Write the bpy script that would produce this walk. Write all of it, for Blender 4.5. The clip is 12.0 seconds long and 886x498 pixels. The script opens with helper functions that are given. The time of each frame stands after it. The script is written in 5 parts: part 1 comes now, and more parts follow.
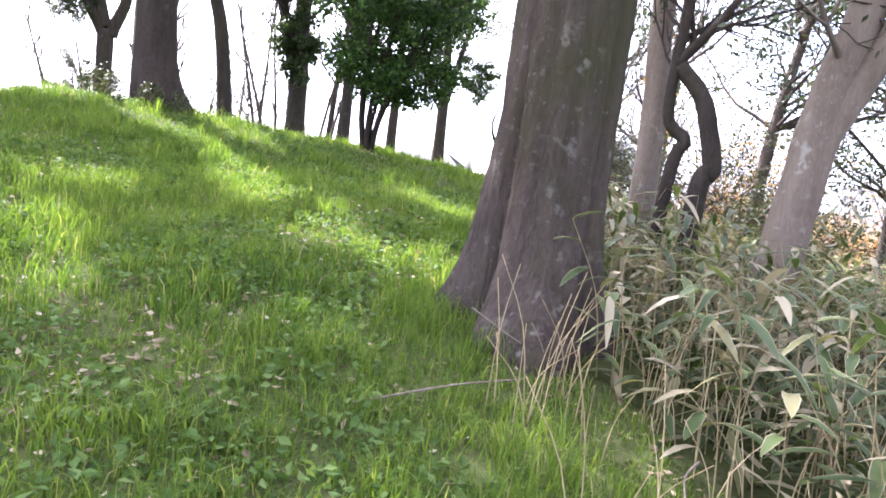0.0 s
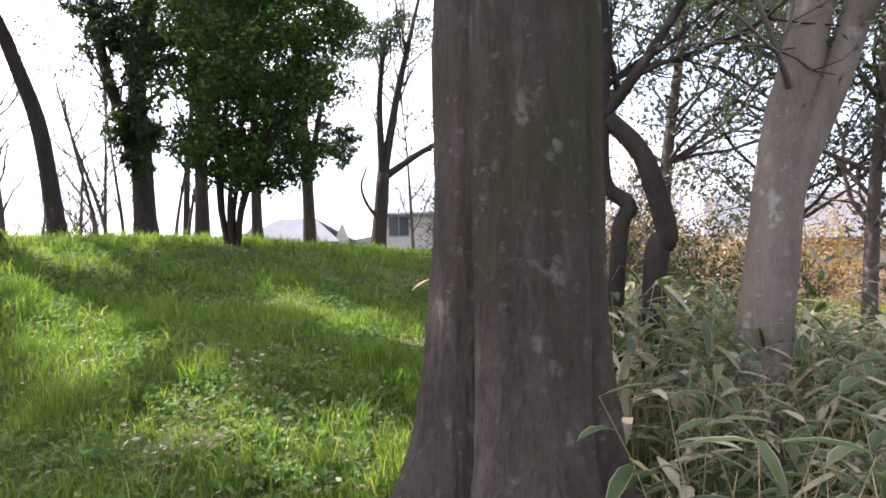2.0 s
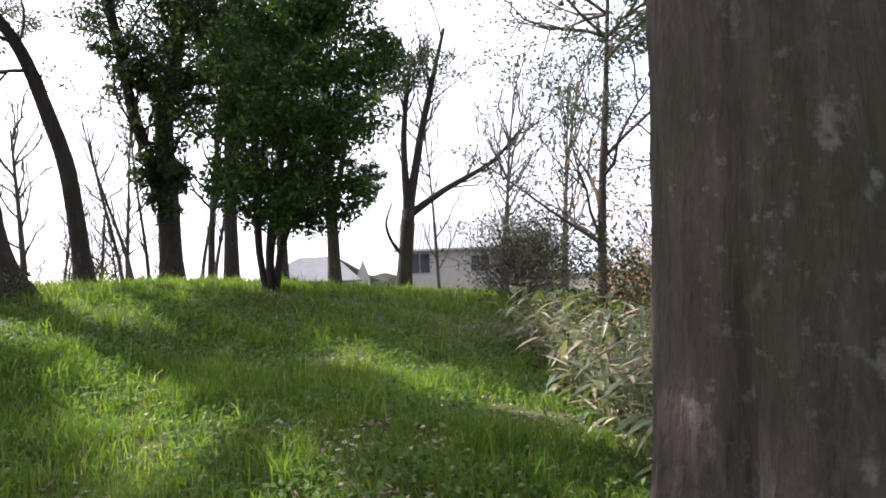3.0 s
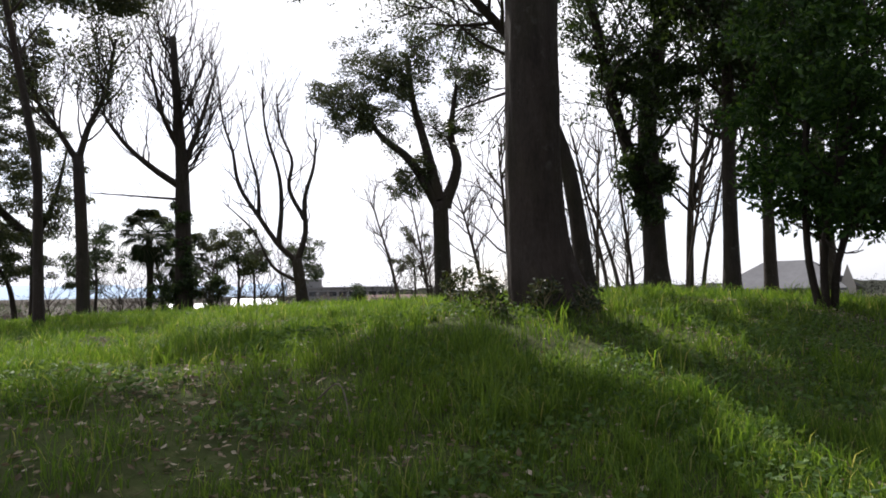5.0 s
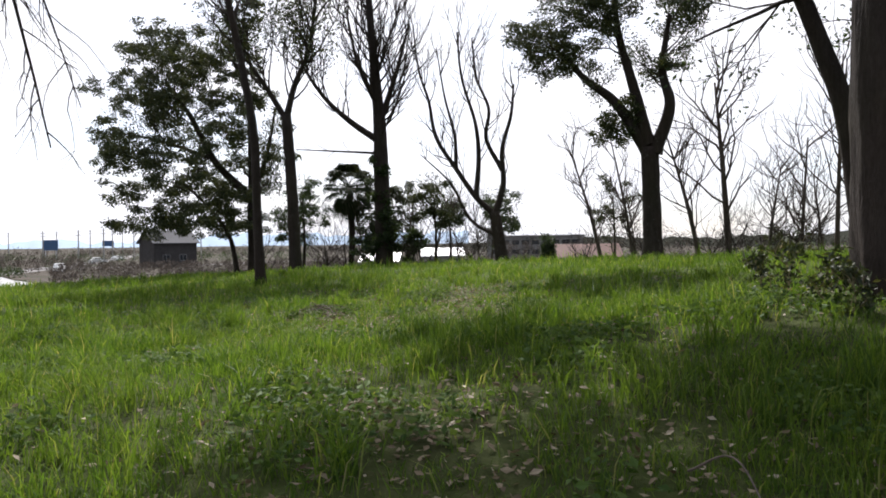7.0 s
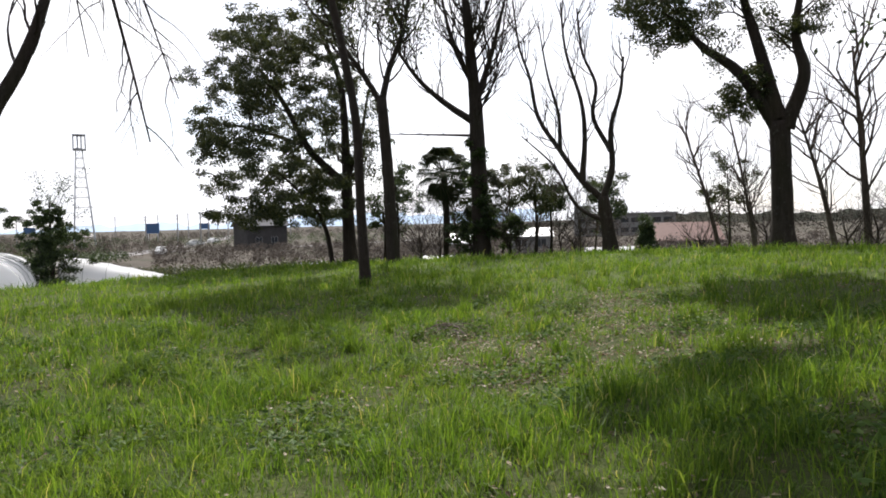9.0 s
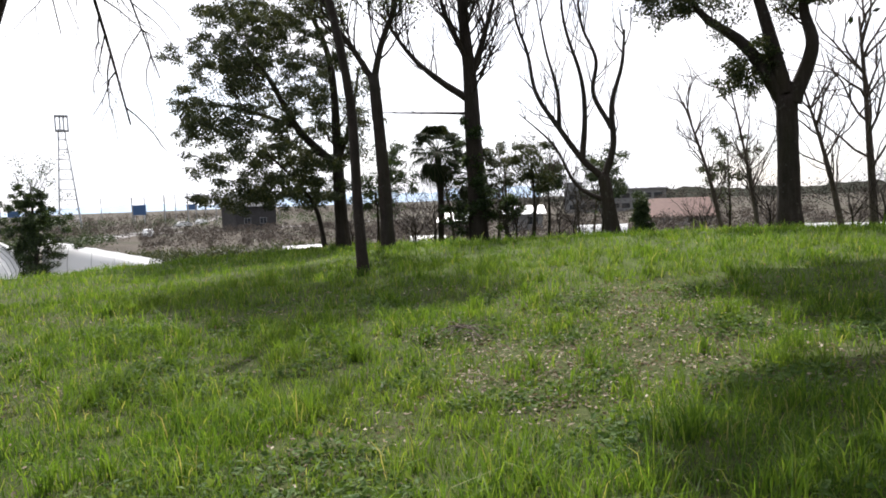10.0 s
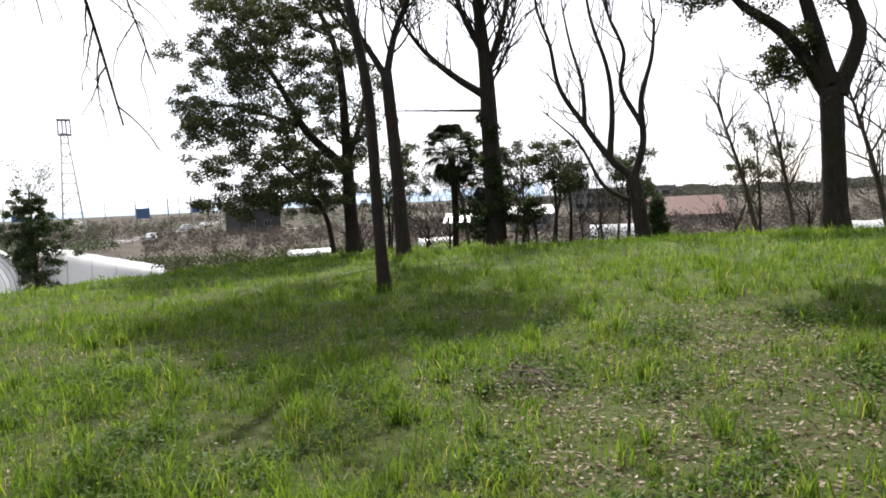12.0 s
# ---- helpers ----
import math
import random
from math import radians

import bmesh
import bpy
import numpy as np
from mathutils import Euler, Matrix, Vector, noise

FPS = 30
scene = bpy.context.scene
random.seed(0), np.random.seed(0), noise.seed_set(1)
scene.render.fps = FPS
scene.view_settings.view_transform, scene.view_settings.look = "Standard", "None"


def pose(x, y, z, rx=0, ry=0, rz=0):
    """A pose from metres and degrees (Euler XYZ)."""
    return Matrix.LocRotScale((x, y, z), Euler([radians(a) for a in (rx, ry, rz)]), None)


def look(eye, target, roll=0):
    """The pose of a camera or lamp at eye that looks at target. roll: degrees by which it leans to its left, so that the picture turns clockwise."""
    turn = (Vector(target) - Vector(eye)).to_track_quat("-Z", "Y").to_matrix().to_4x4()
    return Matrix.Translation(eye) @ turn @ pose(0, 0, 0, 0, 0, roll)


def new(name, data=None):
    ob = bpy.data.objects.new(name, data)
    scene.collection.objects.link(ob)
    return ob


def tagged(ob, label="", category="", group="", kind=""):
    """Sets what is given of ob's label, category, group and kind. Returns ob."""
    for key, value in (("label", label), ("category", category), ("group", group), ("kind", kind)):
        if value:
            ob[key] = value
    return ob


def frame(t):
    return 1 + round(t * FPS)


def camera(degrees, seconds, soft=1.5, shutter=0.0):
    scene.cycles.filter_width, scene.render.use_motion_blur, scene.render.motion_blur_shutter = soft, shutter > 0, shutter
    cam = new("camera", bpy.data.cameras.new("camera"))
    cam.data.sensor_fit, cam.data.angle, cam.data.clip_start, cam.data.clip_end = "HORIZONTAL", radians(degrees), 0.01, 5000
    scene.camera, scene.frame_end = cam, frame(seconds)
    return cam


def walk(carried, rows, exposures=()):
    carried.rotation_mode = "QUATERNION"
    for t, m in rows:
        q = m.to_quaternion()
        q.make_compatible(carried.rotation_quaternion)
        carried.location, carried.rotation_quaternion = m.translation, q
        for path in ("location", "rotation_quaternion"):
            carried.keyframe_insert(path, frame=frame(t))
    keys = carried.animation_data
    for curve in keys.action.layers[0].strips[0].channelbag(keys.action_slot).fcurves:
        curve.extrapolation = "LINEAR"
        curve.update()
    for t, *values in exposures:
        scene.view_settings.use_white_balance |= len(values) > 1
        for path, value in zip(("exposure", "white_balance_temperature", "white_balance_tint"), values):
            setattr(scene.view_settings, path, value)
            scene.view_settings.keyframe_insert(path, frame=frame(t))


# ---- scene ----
cam = camera(65.7, 12.0, soft=1.75)
PATH = [
    (0, (1.339, -3.705, 1.236), (1.655, -1.74, 1.047), 7.4),
    (0.5, (1.441, -3.362, 1.313), (1.66, -1.385, 1.109), 5.0),
    (1, (1.408, -3.031, 1.465), (1.671, -1.048, 1.446), 2.6),
    (1.5, (1.357, -2.68, 1.588), (1.939, -0.767, 1.542), 0.7),
    (2, (1.362, -2.19, 1.656), (2.012, -0.299, 1.639), -1.5),
    (2.5, (1.132, -1.664, 1.709), (1.735, 0.241, 1.79), -1.3),
    (2.7, (1.082, -1.485, 1.756), (1.744, 0.401, 1.844), -2.0),
    (4.3, (0.141, 0.095, 1.893), (0.044, 2.09, 1.982), -2.3),
    (4.5, (0.026, 0.244, 1.968), (-0.179, 2.232, 2.051), -1.2),
    (5, (-0.493, 0.413, 2.018), (-1.084, 2.319, 2.145), -0.8),
    (5.5, (-0.788, 0.746, 2.1), (-1.681, 2.535, 2.144), -0.5),
    (6, (-1.177, 0.893, 2.147), (-2.16, 2.633, 2.226), -0.2),
    (6.5, (-1.529, 1.105, 2.2), (-2.47, 2.869, 2.182), -0.3),
    (7, (-1.867, 1.434, 2.3), (-2.932, 3.126, 2.281), -0.7),
    (7.2, (-2.015, 1.488, 2.294), (-3.104, 3.165, 2.268), -0.7),
    (8.8, (-3.14, 2.15, 2.66), (-4.414, 3.692, 2.62), -1.6),
    (9, (-3.291, 2.212, 2.683), (-4.551, 3.764, 2.605), -1.4),
    (9.5, (-3.696, 2.552, 2.769), (-4.955, 4.101, 2.648), -1.7),
    (10, (-4.001, 2.694, 2.849), (-5.236, 4.26, 2.705), -2.1),
    (10.5, (-4.429, 2.784, 2.899), (-5.609, 4.393, 2.767), -1.9),
    (11, (-4.795, 3.164, 2.927), (-6.154, 4.626, 2.813), -3.0),
    (11.5, (-5.122, 3.4, 2.927), (-6.53, 4.815, 2.807), -3.4),
    (12, (-5.382, 3.659, 2.98), (-6.626, 5.218, 2.836), -2.7),
]
walk(cam, [(t, look(eye, target, roll)) for t, eye, target, roll in PATH],
     exposures=((0.0, 2.8, 5800, 26), (0.7, 2.85, 5800, 26), (1.5, 2.3, 5900, 24), (2.7, 1.7, 6050, 20), (4.3, 0.7, 6200, 17),
                (6.2, 0.4, 6200, 15), (7.2, 0.35, 6200, 15), (8.8, 0.45, 6300, 14), (10.0, 0.65, 6300, 14), (12.0, 0.75, 6350, 14)))

# ---- world and sun ----
SUN_EL, SUN_AZ = 47.0, 41.0          # degrees up; degrees to the left of +y
world = bpy.data.worlds.new("world")
scene.world = world
world.use_nodes = True
wn = world.node_tree.nodes
sky = wn.new("ShaderNodeTexSky")
sky.sky_type = "NISHITA"
sky.sun_disc = False
sky.sun_elevation = radians(SUN_EL)
sky.sun_rotation = radians(-SUN_AZ)
sky.air_density, sky.dust_density, sky.ozone_density = 1.0, 1.2, 1.0
wn["Background"].inputs["Strength"].default_value = 0.15
wt = world.node_tree
_wc, _wm, _wz = wn.new("ShaderNodeTexCoord"), wn.new("ShaderNodeMapping"), wn.new("ShaderNodeTexNoise")
_wm.inputs["Scale"].default_value = (1.0, 1.0, 2.6)
_wz.inputs["Scale"].default_value, _wz.inputs["Detail"].default_value = 2.3, 7
_wr, _wx = wn.new("ShaderNodeMapRange"), wn.new("ShaderNodeMix")
_wr.inputs[1].default_value, _wr.inputs[2].default_value, _wr.inputs[3].default_value, _wr.inputs[4].default_value = 0.33, 0.52, 0.55, 1.0
_wx.data_type = "RGBA"
# thin bright haze, brightest round the sun
_haze, _near = wn.new("ShaderNodeMix"), wn.new("ShaderNodeMapRange")
_dot = wn.new("ShaderNodeVectorMath")
_dot.operation = "DOT_PRODUCT"
_a, _e = radians(SUN_AZ), radians(SUN_EL)
SUN_DIR = Vector((-math.sin(_a) * math.cos(_e), math.cos(_a) * math.cos(_e), math.sin(_e)))
_dot.inputs[1].default_value = SUN_DIR
_near.interpolation_type = "SMOOTHSTEP"
_near.inputs[1].default_value, _near.inputs[2].default_value = 0.0, 0.95
_haze.data_type = "RGBA"
_haze.inputs[6].default_value = (2.9, 3.1, 3.4, 1)
_haze.inputs[7].default_value = (7.4, 7.4, 7.4, 1)
wt.links.new(_wc.outputs["Generated"], _dot.inputs[0])
wt.links.new(_dot.outputs["Value"], _near.inputs[0])
wt.links.new(_near.outputs[0], _haze.inputs[0])
wt.links.new(_haze.outputs[2], _wx.inputs[7])
wt.links.new(_wc.outputs["Generated"], _wm.inputs[0])
wt.links.new(_wm.outputs[0], _wz.inputs["Vector"])
wt.links.new(_wz.outputs["Fac"], _wr.inputs[0])
wt.links.new(_wr.outputs[0], _wx.inputs[0])
wt.links.new(sky.outputs[0], _wx.inputs[6])
wt.links.new(_wx.outputs[2], wn["Background"].inputs["Color"])

sun_data = bpy.data.lights.new("sun", "SUN")
sun_data.energy, sun_data.angle, sun_data.color = 5.0, radians(0.6), (1.0, 0.95, 0.86)
sun = new("sun", sun_data)
sun.matrix_world = look(SUN_DIR * 60, (0, 0, 0))

# ---- materials ----
def material(name, rough=0.8, spec=0.3):
    m = bpy.data.materials.new(name)
    m.use_nodes = True
    b = m.node_tree.nodes["Principled BSDF"]
    b.inputs["Roughness"].default_value = rough
    b.inputs["Specular IOR Level"].default_value = spec
    return m, m.node_tree, b


def ramp(t, src, stops):
    r = t.nodes.new("ShaderNodeValToRGB")
    while len(r.color_ramp.elements) < len(stops):
        r.color_ramp.elements.new(0.5)
    for e, (p, c) in zip(r.color_ramp.elements, stops):
        e.position, e.color = p, (*c, 1)
    t.links.new(src, r.inputs[0])
    return r.outputs[0]


def noise_node(t, scale, detail=6, stretch=(1, 1, 1), kind="Object", rough=0.6):
    tc = t.nodes.new("ShaderNodeTexCoord")
    mp = t.nodes.new("ShaderNodeMapping")
    mp.inputs["Scale"].default_value = stretch
    n = t.nodes.new("ShaderNodeTexNoise")
    n.inputs["Scale"].default_value, n.inputs["Detail"].default_value, n.inputs["Roughness"].default_value = scale, detail, rough
    t.links.new(tc.outputs[kind], mp.inputs[0])
    t.links.new(mp.outputs[0], n.inputs["Vector"])
    return n.outputs["Fac"]


def mix(t, fac, a, b, mode="MIX"):
    m = t.nodes.new("ShaderNodeMix")
    m.data_type, m.blend_type = "RGBA", mode
    for v, i in ((fac, 0), (a, 6), (b, 7)):
        if isinstance(v, (int, float)):
            m.inputs[i].default_value = v
        elif isinstance(v, tuple):
            m.inputs[i].default_value = (*v, 1)
        else:
            t.links.new(v, m.inputs[i])
    return m.outputs[2]


def bump(t, b, height, strength, dist):
    n = t.nodes.new("ShaderNodeBump")
    n.inputs["Strength"].default_value, n.inputs["Distance"].default_value = strength, dist
    t.links.new(height, n.inputs["Height"])
    t.links.new(n.outputs[0], b.inputs["Normal"])


def bark(name, dark, mid, light, lichen=0.0, moss=0.0, fissure=9.0, depth=0.03):
    m, t, b = material(name, 0.9, 0.15)
    big = noise_node(t, 2.2, 5)
    grain = noise_node(t, fissure, 8, (1, 1, 0.12), rough=0.65)
    fine = noise_node(t, 45, 4, (1, 1, 0.35))
    c = ramp(t, grain, [(0.3, dark), (0.52, mid), (0.75, light)])
    c = mix(t, 0.35, c, ramp(t, big, [(0.3, tuple(v * 0.6 for v in mid)), (0.7, light)]))
    c = mix(t, 0.25, c, ramp(t, fine, [(0.3, dark), (0.7, light)]))
    if moss:
        f = ramp(t, noise_node(t, 1.7, 6, (1, 1, 0.4)), [(0.48, (0, 0, 0)), (0.66, (moss, moss, moss))])
        c = mix(t, f, c, (0.034, 0.035, 0.015))
    if lichen:
        f = ramp(t, noise_node(t, 7.5, 5), [(0.57, (0, 0, 0)), (0.66, (lichen, lichen, lichen))])
        f = mix(t, 1.0, f, ramp(t, noise_node(t, 1.3, 3, (1, 1, 0.6)), [(0.5, (0, 0, 0)), (0.6, (1, 1, 1))]), "MULTIPLY")
        c = mix(t, f, c, (0.34, 0.35, 0.31))
        f = ramp(t, noise_node(t, 24, 3), [(0.62, (0, 0, 0)), (0.70, (lichen, lichen, lichen))])
        f = mix(t, 1.0, f, ramp(t, noise_node(t, 1.6, 3), [(0.5, (0, 0, 0)), (0.62, (0.8, 0.8, 0.8))]), "MULTIPLY")
        c = mix(t, f, c, (0.30, 0.29, 0.26))
    warm = ramp(t, noise_node(t, 1.1, 4, (1, 1, 0.35)), [(0.42, (0, 0, 0)), (0.7, (0.5, 0.5, 0.5))])
    c = mix(t, warm, c, mix(t, 1.0, c, (1.18, 1.0, 0.88), "MULTIPLY"))
    t.links.new(c, b.inputs["Base Color"])
    bump(t, b, mix(t, 0.3, grain, fine), 0.9, depth)
    return m


BARK_BIG = bark("bark_big", (0.009, 0.007, 0.006), (0.044, 0.035, 0.030), (0.100, 0.082, 0.070), 0.22, 0.8, 14, 0.07)
BARK_DARK = bark("bark_dark", (0.009, 0.007, 0.006), (0.029, 0.023, 0.019), (0.065, 0.053, 0.045), 0.10, 0.25, 9, 0.05)
BARK_PALE = bark("bark_pale", (0.075, 0.060, 0.048), (0.14, 0.115, 0.094), (0.22, 0.19, 0.16), 0.5, 0.3, 5, 0.008)
BARK_BARE = bark("bark_bare", (0.03, 0.024, 0.02), (0.075, 0.060, 0.050), (0.14, 0.115, 0.10), 0.2, 0.1, 10, 0.02)


def leaf_mat(name, stops, trans=0.5, rough=0.45, tint=(1.25, 1.15, 0.55), spec=0.35, patch=0.0):
    """Thin leaves that let light through: colours vary from leaf to leaf."""
    m, t, b = material(name, rough, spec)
    g = t.nodes.new("ShaderNodeNewGeometry")
    c = ramp(t, g.outputs["Random Per Island"], stops)
    if patch:
        n = noise_node(t, 0.55, 4)
        c = mix(t, ramp(t, n, [(0.38, (0, 0, 0)), (0.68, (patch, patch, patch))]), c, (0.19, 0.23, 0.06))
    t.links.new(c, b.inputs["Base Color"])
    tr = t.nodes.new("ShaderNodeBsdfTranslucent")
    t.links.new(mix(t, 1.0, c, tint, "MULTIPLY"), tr.inputs["Color"])
    s = t.nodes.new("ShaderNodeMixShader")
    s.inputs[0].default_value = trans
    t.links.new(b.outputs[0], s.inputs[1])
    t.links.new(tr.outputs[0], s.inputs[2])
    t.links.new(s.outputs[0], t.nodes["Material Output"].inputs["Surface"])
    return m


GRASS = leaf_mat("grass_blades", [(0.0, (0.034, 0.072, 0.015)), (0.4, (0.065, 0.122, 0.021)), (0.78, (0.108, 0.178, 0.028)), (0.94, (0.15, 0.205, 0.045)), (1.0, (0.28, 0.25, 0.14))], 0.54, 0.58, (1.5, 1.5, 0.6), 0.18, 0.2)
WEED = leaf_mat("weed_leaves", [(0.0, (0.045, 0.085, 0.022)), (0.6, (0.08, 0.14, 0.035)), (1.0, (0.13, 0.19, 0.06))], 0.4, 0.6, spec=0.12)
LITTER = leaf_mat("dead_leaves", [(0.0, (0.08, 0.055, 0.032)), (0.5, (0.19, 0.145, 0.09)), (0.85, (0.29, 0.235, 0.16)), (1.0, (0.40, 0.35, 0.27))], 0.2, 0.7, (1.1, 1.0, 0.8))
LEAF_DARK = leaf_mat("leaf_dark", [(0.0, (0.014, 0.027, 0.009)), (0.6, (0.028, 0.050, 0.015)), (1.0, (0.055, 0.085, 0.024))], 0.35, 0.42, spec=0.3)
LEAF_OLIVE = leaf_mat("leaf_olive", [(0.0, (0.022, 0.032, 0.014)), (0.6, (0.042, 0.056, 0.022)), (1.0, (0.085, 0.092, 0.038))], 0.26, 0.45, spec=0.25)
LEAF_BUSH = leaf_mat("leaf_bush", [(0.0, (0.014, 0.036, 0.009)), (0.6, (0.028, 0.068, 0.013)), (1.0, (0.075, 0.14, 0.024))], 0.36, 0.5, spec=0.22)
LEAF_PINE = leaf_mat("leaf_grey_green", [(0.0, (0.022, 0.036, 0.019)), (0.6, (0.044, 0.066, 0.033)), (1.0, (0.09, 0.115, 0.058))], 0.3, 0.45)
LEAF_PALM = leaf_mat("leaf_palm", [(0.0, (0.012, 0.022, 0.008)), (0.7, (0.026, 0.042, 0.014)), (1.0, (0.07, 0.062, 0.035))], 0.12, 0.65, spec=0.1)
LEAF_RED = leaf_mat("leaf_orange", [(0.0, (0.20, 0.10, 0.03)), (0.6, (0.36, 0.20, 0.05)), (1.0, (0.42, 0.34, 0.08))], 0.45)
TWIG = bark("twig", (0.06, 0.045, 0.038), (0.13, 0.105, 0.09), (0.21, 0.18, 0.155), 0, 0, 12, 0.004)
SCRUB = leaf_mat("scrub", [(0.0, (0.035, 0.028, 0.024)), (0.5, (0.075, 0.060, 0.050)), (1.0, (0.125, 0.105, 0.08))], 0.2, 0.8, (1, 1, 1))
SASA = leaf_mat("bamboo_leaf", [(0.0, (0.026, 0.048, 0.016)), (0.55, (0.055, 0.086, 0.028)), (0.87, (0.09, 0.12, 0.04)), (1.0, (0.22, 0.20, 0.10))], 0.4, 0.4, (1.25, 1.25, 0.65))
SASA_DRY = leaf_mat("bamboo_leaf_dry", [(0.0, (0.17, 0.145, 0.085)), (1.0, (0.36, 0.32, 0.22))], 0.35, 0.6, (1.1, 1.05, 0.85))
DRY_REED = leaf_mat("dry_reed", [(0.0, (0.20, 0.14, 0.085)), (0.6, (0.33, 0.24, 0.15)), (1.0, (0.42, 0.33, 0.22))], 0.3, 0.75, (1.1, 1.0, 0.8), 0.1)
CANE = bark("bamboo_cane", (0.13, 0.10, 0.055), (0.24, 0.20, 0.11), (0.36, 0.31, 0.19), 0, 0, 20, 0.002)


def plain(name, col, rough=0.7, var=0.25, scale=6, spec=0.3, metal=0.0):
    m, t, b = material(name, rough, spec)
    b.inputs["Metallic"].default_value = metal
    lo, hi = tuple(v * (1 - var) for v in col), tuple(min(1, v * (1 + var)) for v in col)
    c = mix(t, 0.5, ramp(t, noise_node(t, scale, 6), [(0.3, lo), (0.7, hi)]), ramp(t, noise_node(t, scale * 0.13, 4), [(0.3, lo), (0.7, hi)]))
    t.links.new(c, b.inputs["Base Color"])
    return m


WALL = plain("plaster_wall", (0.33, 0.31, 0.275), 0.85, 0.12, 3)
ROOF_GREY = plain("roof_grey", (0.12, 0.12, 0.125), 0.85, 0.2, 2, 0.15)
ROOF_PALE = plain("roof_pale_grey", (0.33, 0.34, 0.35), 0.7, 0.15, 2, 0.2)
ROOF_RED = plain("roof_red", (0.15, 0.085, 0.07), 0.7, 0.2, 2)
GLASS_DARK = plain("window_glass", (0.03, 0.035, 0.04), 0.1, 0.1, 1, 0.5)
FRAME_METAL = plain("window_frame", (0.3, 0.3, 0.3), 0.4, 0.1, 4, 0.5, 0.6)
CONCRETE = plain("concrete", (0.22, 0.215, 0.205), 0.9, 0.18, 1.5)
STEEL = plain("galvanised_steel", (0.36, 0.37, 0.38), 0.5, 0.1, 4, 0.5, 0.5)
FILM = leaf_mat("greenhouse_film", [(0.0, (0.80, 0.81, 0.82)), (1.0, (0.84, 0.85, 0.86))], 0.6, 0.35, (1.0, 1.0, 1.0))
ROAD_MAT = plain("road_surface", (0.20, 0.19, 0.185), 0.9, 0.15, 0.5)
WHITE_PAINT = plain("white_paint", (0.75, 0.75, 0.74), 0.4, 0.06, 4, 0.5)
RUBBER = plain("rubber", (0.03, 0.03, 0.03), 0.8, 0.2, 8)
SIGN_BLUE = plain("sign_blue", (0.06, 0.12, 0.24), 0.4, 0.1, 2)
WOODLAND = plain("woodland", (0.040, 0.042, 0.034), 0.95, 0.45, 0.15, 0.0)
OLD_WOOD = plain("weathered_boards", (0.06, 0.056, 0.054), 0.9, 0.3, 1.5, 0.1)
# the bluish air haze is put into this base colour
MOUNTAIN_HAZED = plain("far_mountain_hazed", (0.34, 0.42, 0.52), 1.0, 0.05, 0.002, 0.0)

# ground: turf on the mound, fields and bare plots on the plain
GROUND, gt, gb = material("ground", 0.95, 0.1)
_sep = gt.nodes.new("ShaderNodeSeparateXYZ")
_tc = gt.nodes.new("ShaderNodeTexCoord")
gt.links.new(_tc.outputs["Object"], _sep.inputs[0])
soil = ramp(gt, noise_node(gt, 9, 8), [(0.3, (0.018, 0.016, 0.010)), (0.55, (0.04, 0.036, 0.02)), (0.75, (0.10, 0.08, 0.05))])
turf = ramp(gt, noise_node(gt, 1.6, 6), [(0.3, (0.06, 0.085, 0.02)), (0.65, (0.10, 0.155, 0.03)), (0.8, (0.13, 0.13, 0.055))])
field = ramp(gt, noise_node(gt, 0.03, 5, (1, 3.5, 1)), [(0.34, (0.038, 0.054, 0.022)), (0.46, (0.055, 0.046, 0.038)), (0.58, (0.095, 0.080, 0.064)), (0.7, (0.036, 0.033, 0.027))])
field = mix(gt, 0.4, field, ramp(gt, noise_node(gt, 0.6, 6), [(0.3, (0.034, 0.031, 0.024)), (0.7, (0.10, 0.088, 0.068))]))
far_turf = gt.nodes.new("ShaderNodeMapRange")
far_turf.inputs[1].default_value, far_turf.inputs[2].default_value = 9.0, 22.0
gt.links.new(_sep.outputs[1], far_turf.inputs[0])
near = mix(gt, far_turf.outputs[0], mix(gt, 0.35, soil, turf), mix(gt, 0.75, soil, turf))
low = gt.nodes.new("ShaderNodeMapRange")
low.inputs[1].default_value, low.inputs[2].default_value = -1.3, 0.2
gt.links.new(_sep.outputs[2], low.inputs[0])
gt.links.new(mix(gt, low.outputs[0], field, near), gb.inputs["Base Color"])
bump(gt, gb, noise_node(gt, 14, 8), 0.8, 0.05)

# ---- mesh helpers ----
RNG = np.random.default_rng(11)


class Geo:
    """Vertices and faces gathered for one mesh."""

    def __init__(self):
        self.v, self.f, self.m, self.n = [], [], [], 0

    def add(self, verts, faces, mat=0):
        verts = np.asarray(verts, float).reshape(-1, 3)
        faces = np.asarray(faces, int)
        self.v.append(verts)
        self.f.append(faces + self.n)
        self.m.append(np.full(len(faces), mat))
        self.n += len(verts)

    def mesh(self, name, mats, smooth=True):
        me = bpy.data.meshes.new(name)
        v = np.concatenate(self.v)
        loops = np.concatenate([f.ravel() for f in self.f])
        sizes = np.concatenate([np.full(len(f), f.shape[1]) for f in self.f])
        me.vertices.add(len(v))
        me.vertices.foreach_set("co", v.astype(np.float32).ravel())
        me.loops.add(len(loops))
        me.loops.foreach_set("vertex_index", loops.astype(np.int32))
        me.polygons.add(len(sizes))
        me.polygons.foreach_set("loop_start", np.concatenate([[0], np.cumsum(sizes)[:-1]]).astype(np.int32))
        for m in mats:
            me.materials.append(m)
        me.polygons.foreach_set("material_index", np.concatenate(self.m).astype(np.int32))
        me.polygons.foreach_set("use_smooth", np.full(len(sizes), smooth))
        me.update(calc_edges=True)
        return me


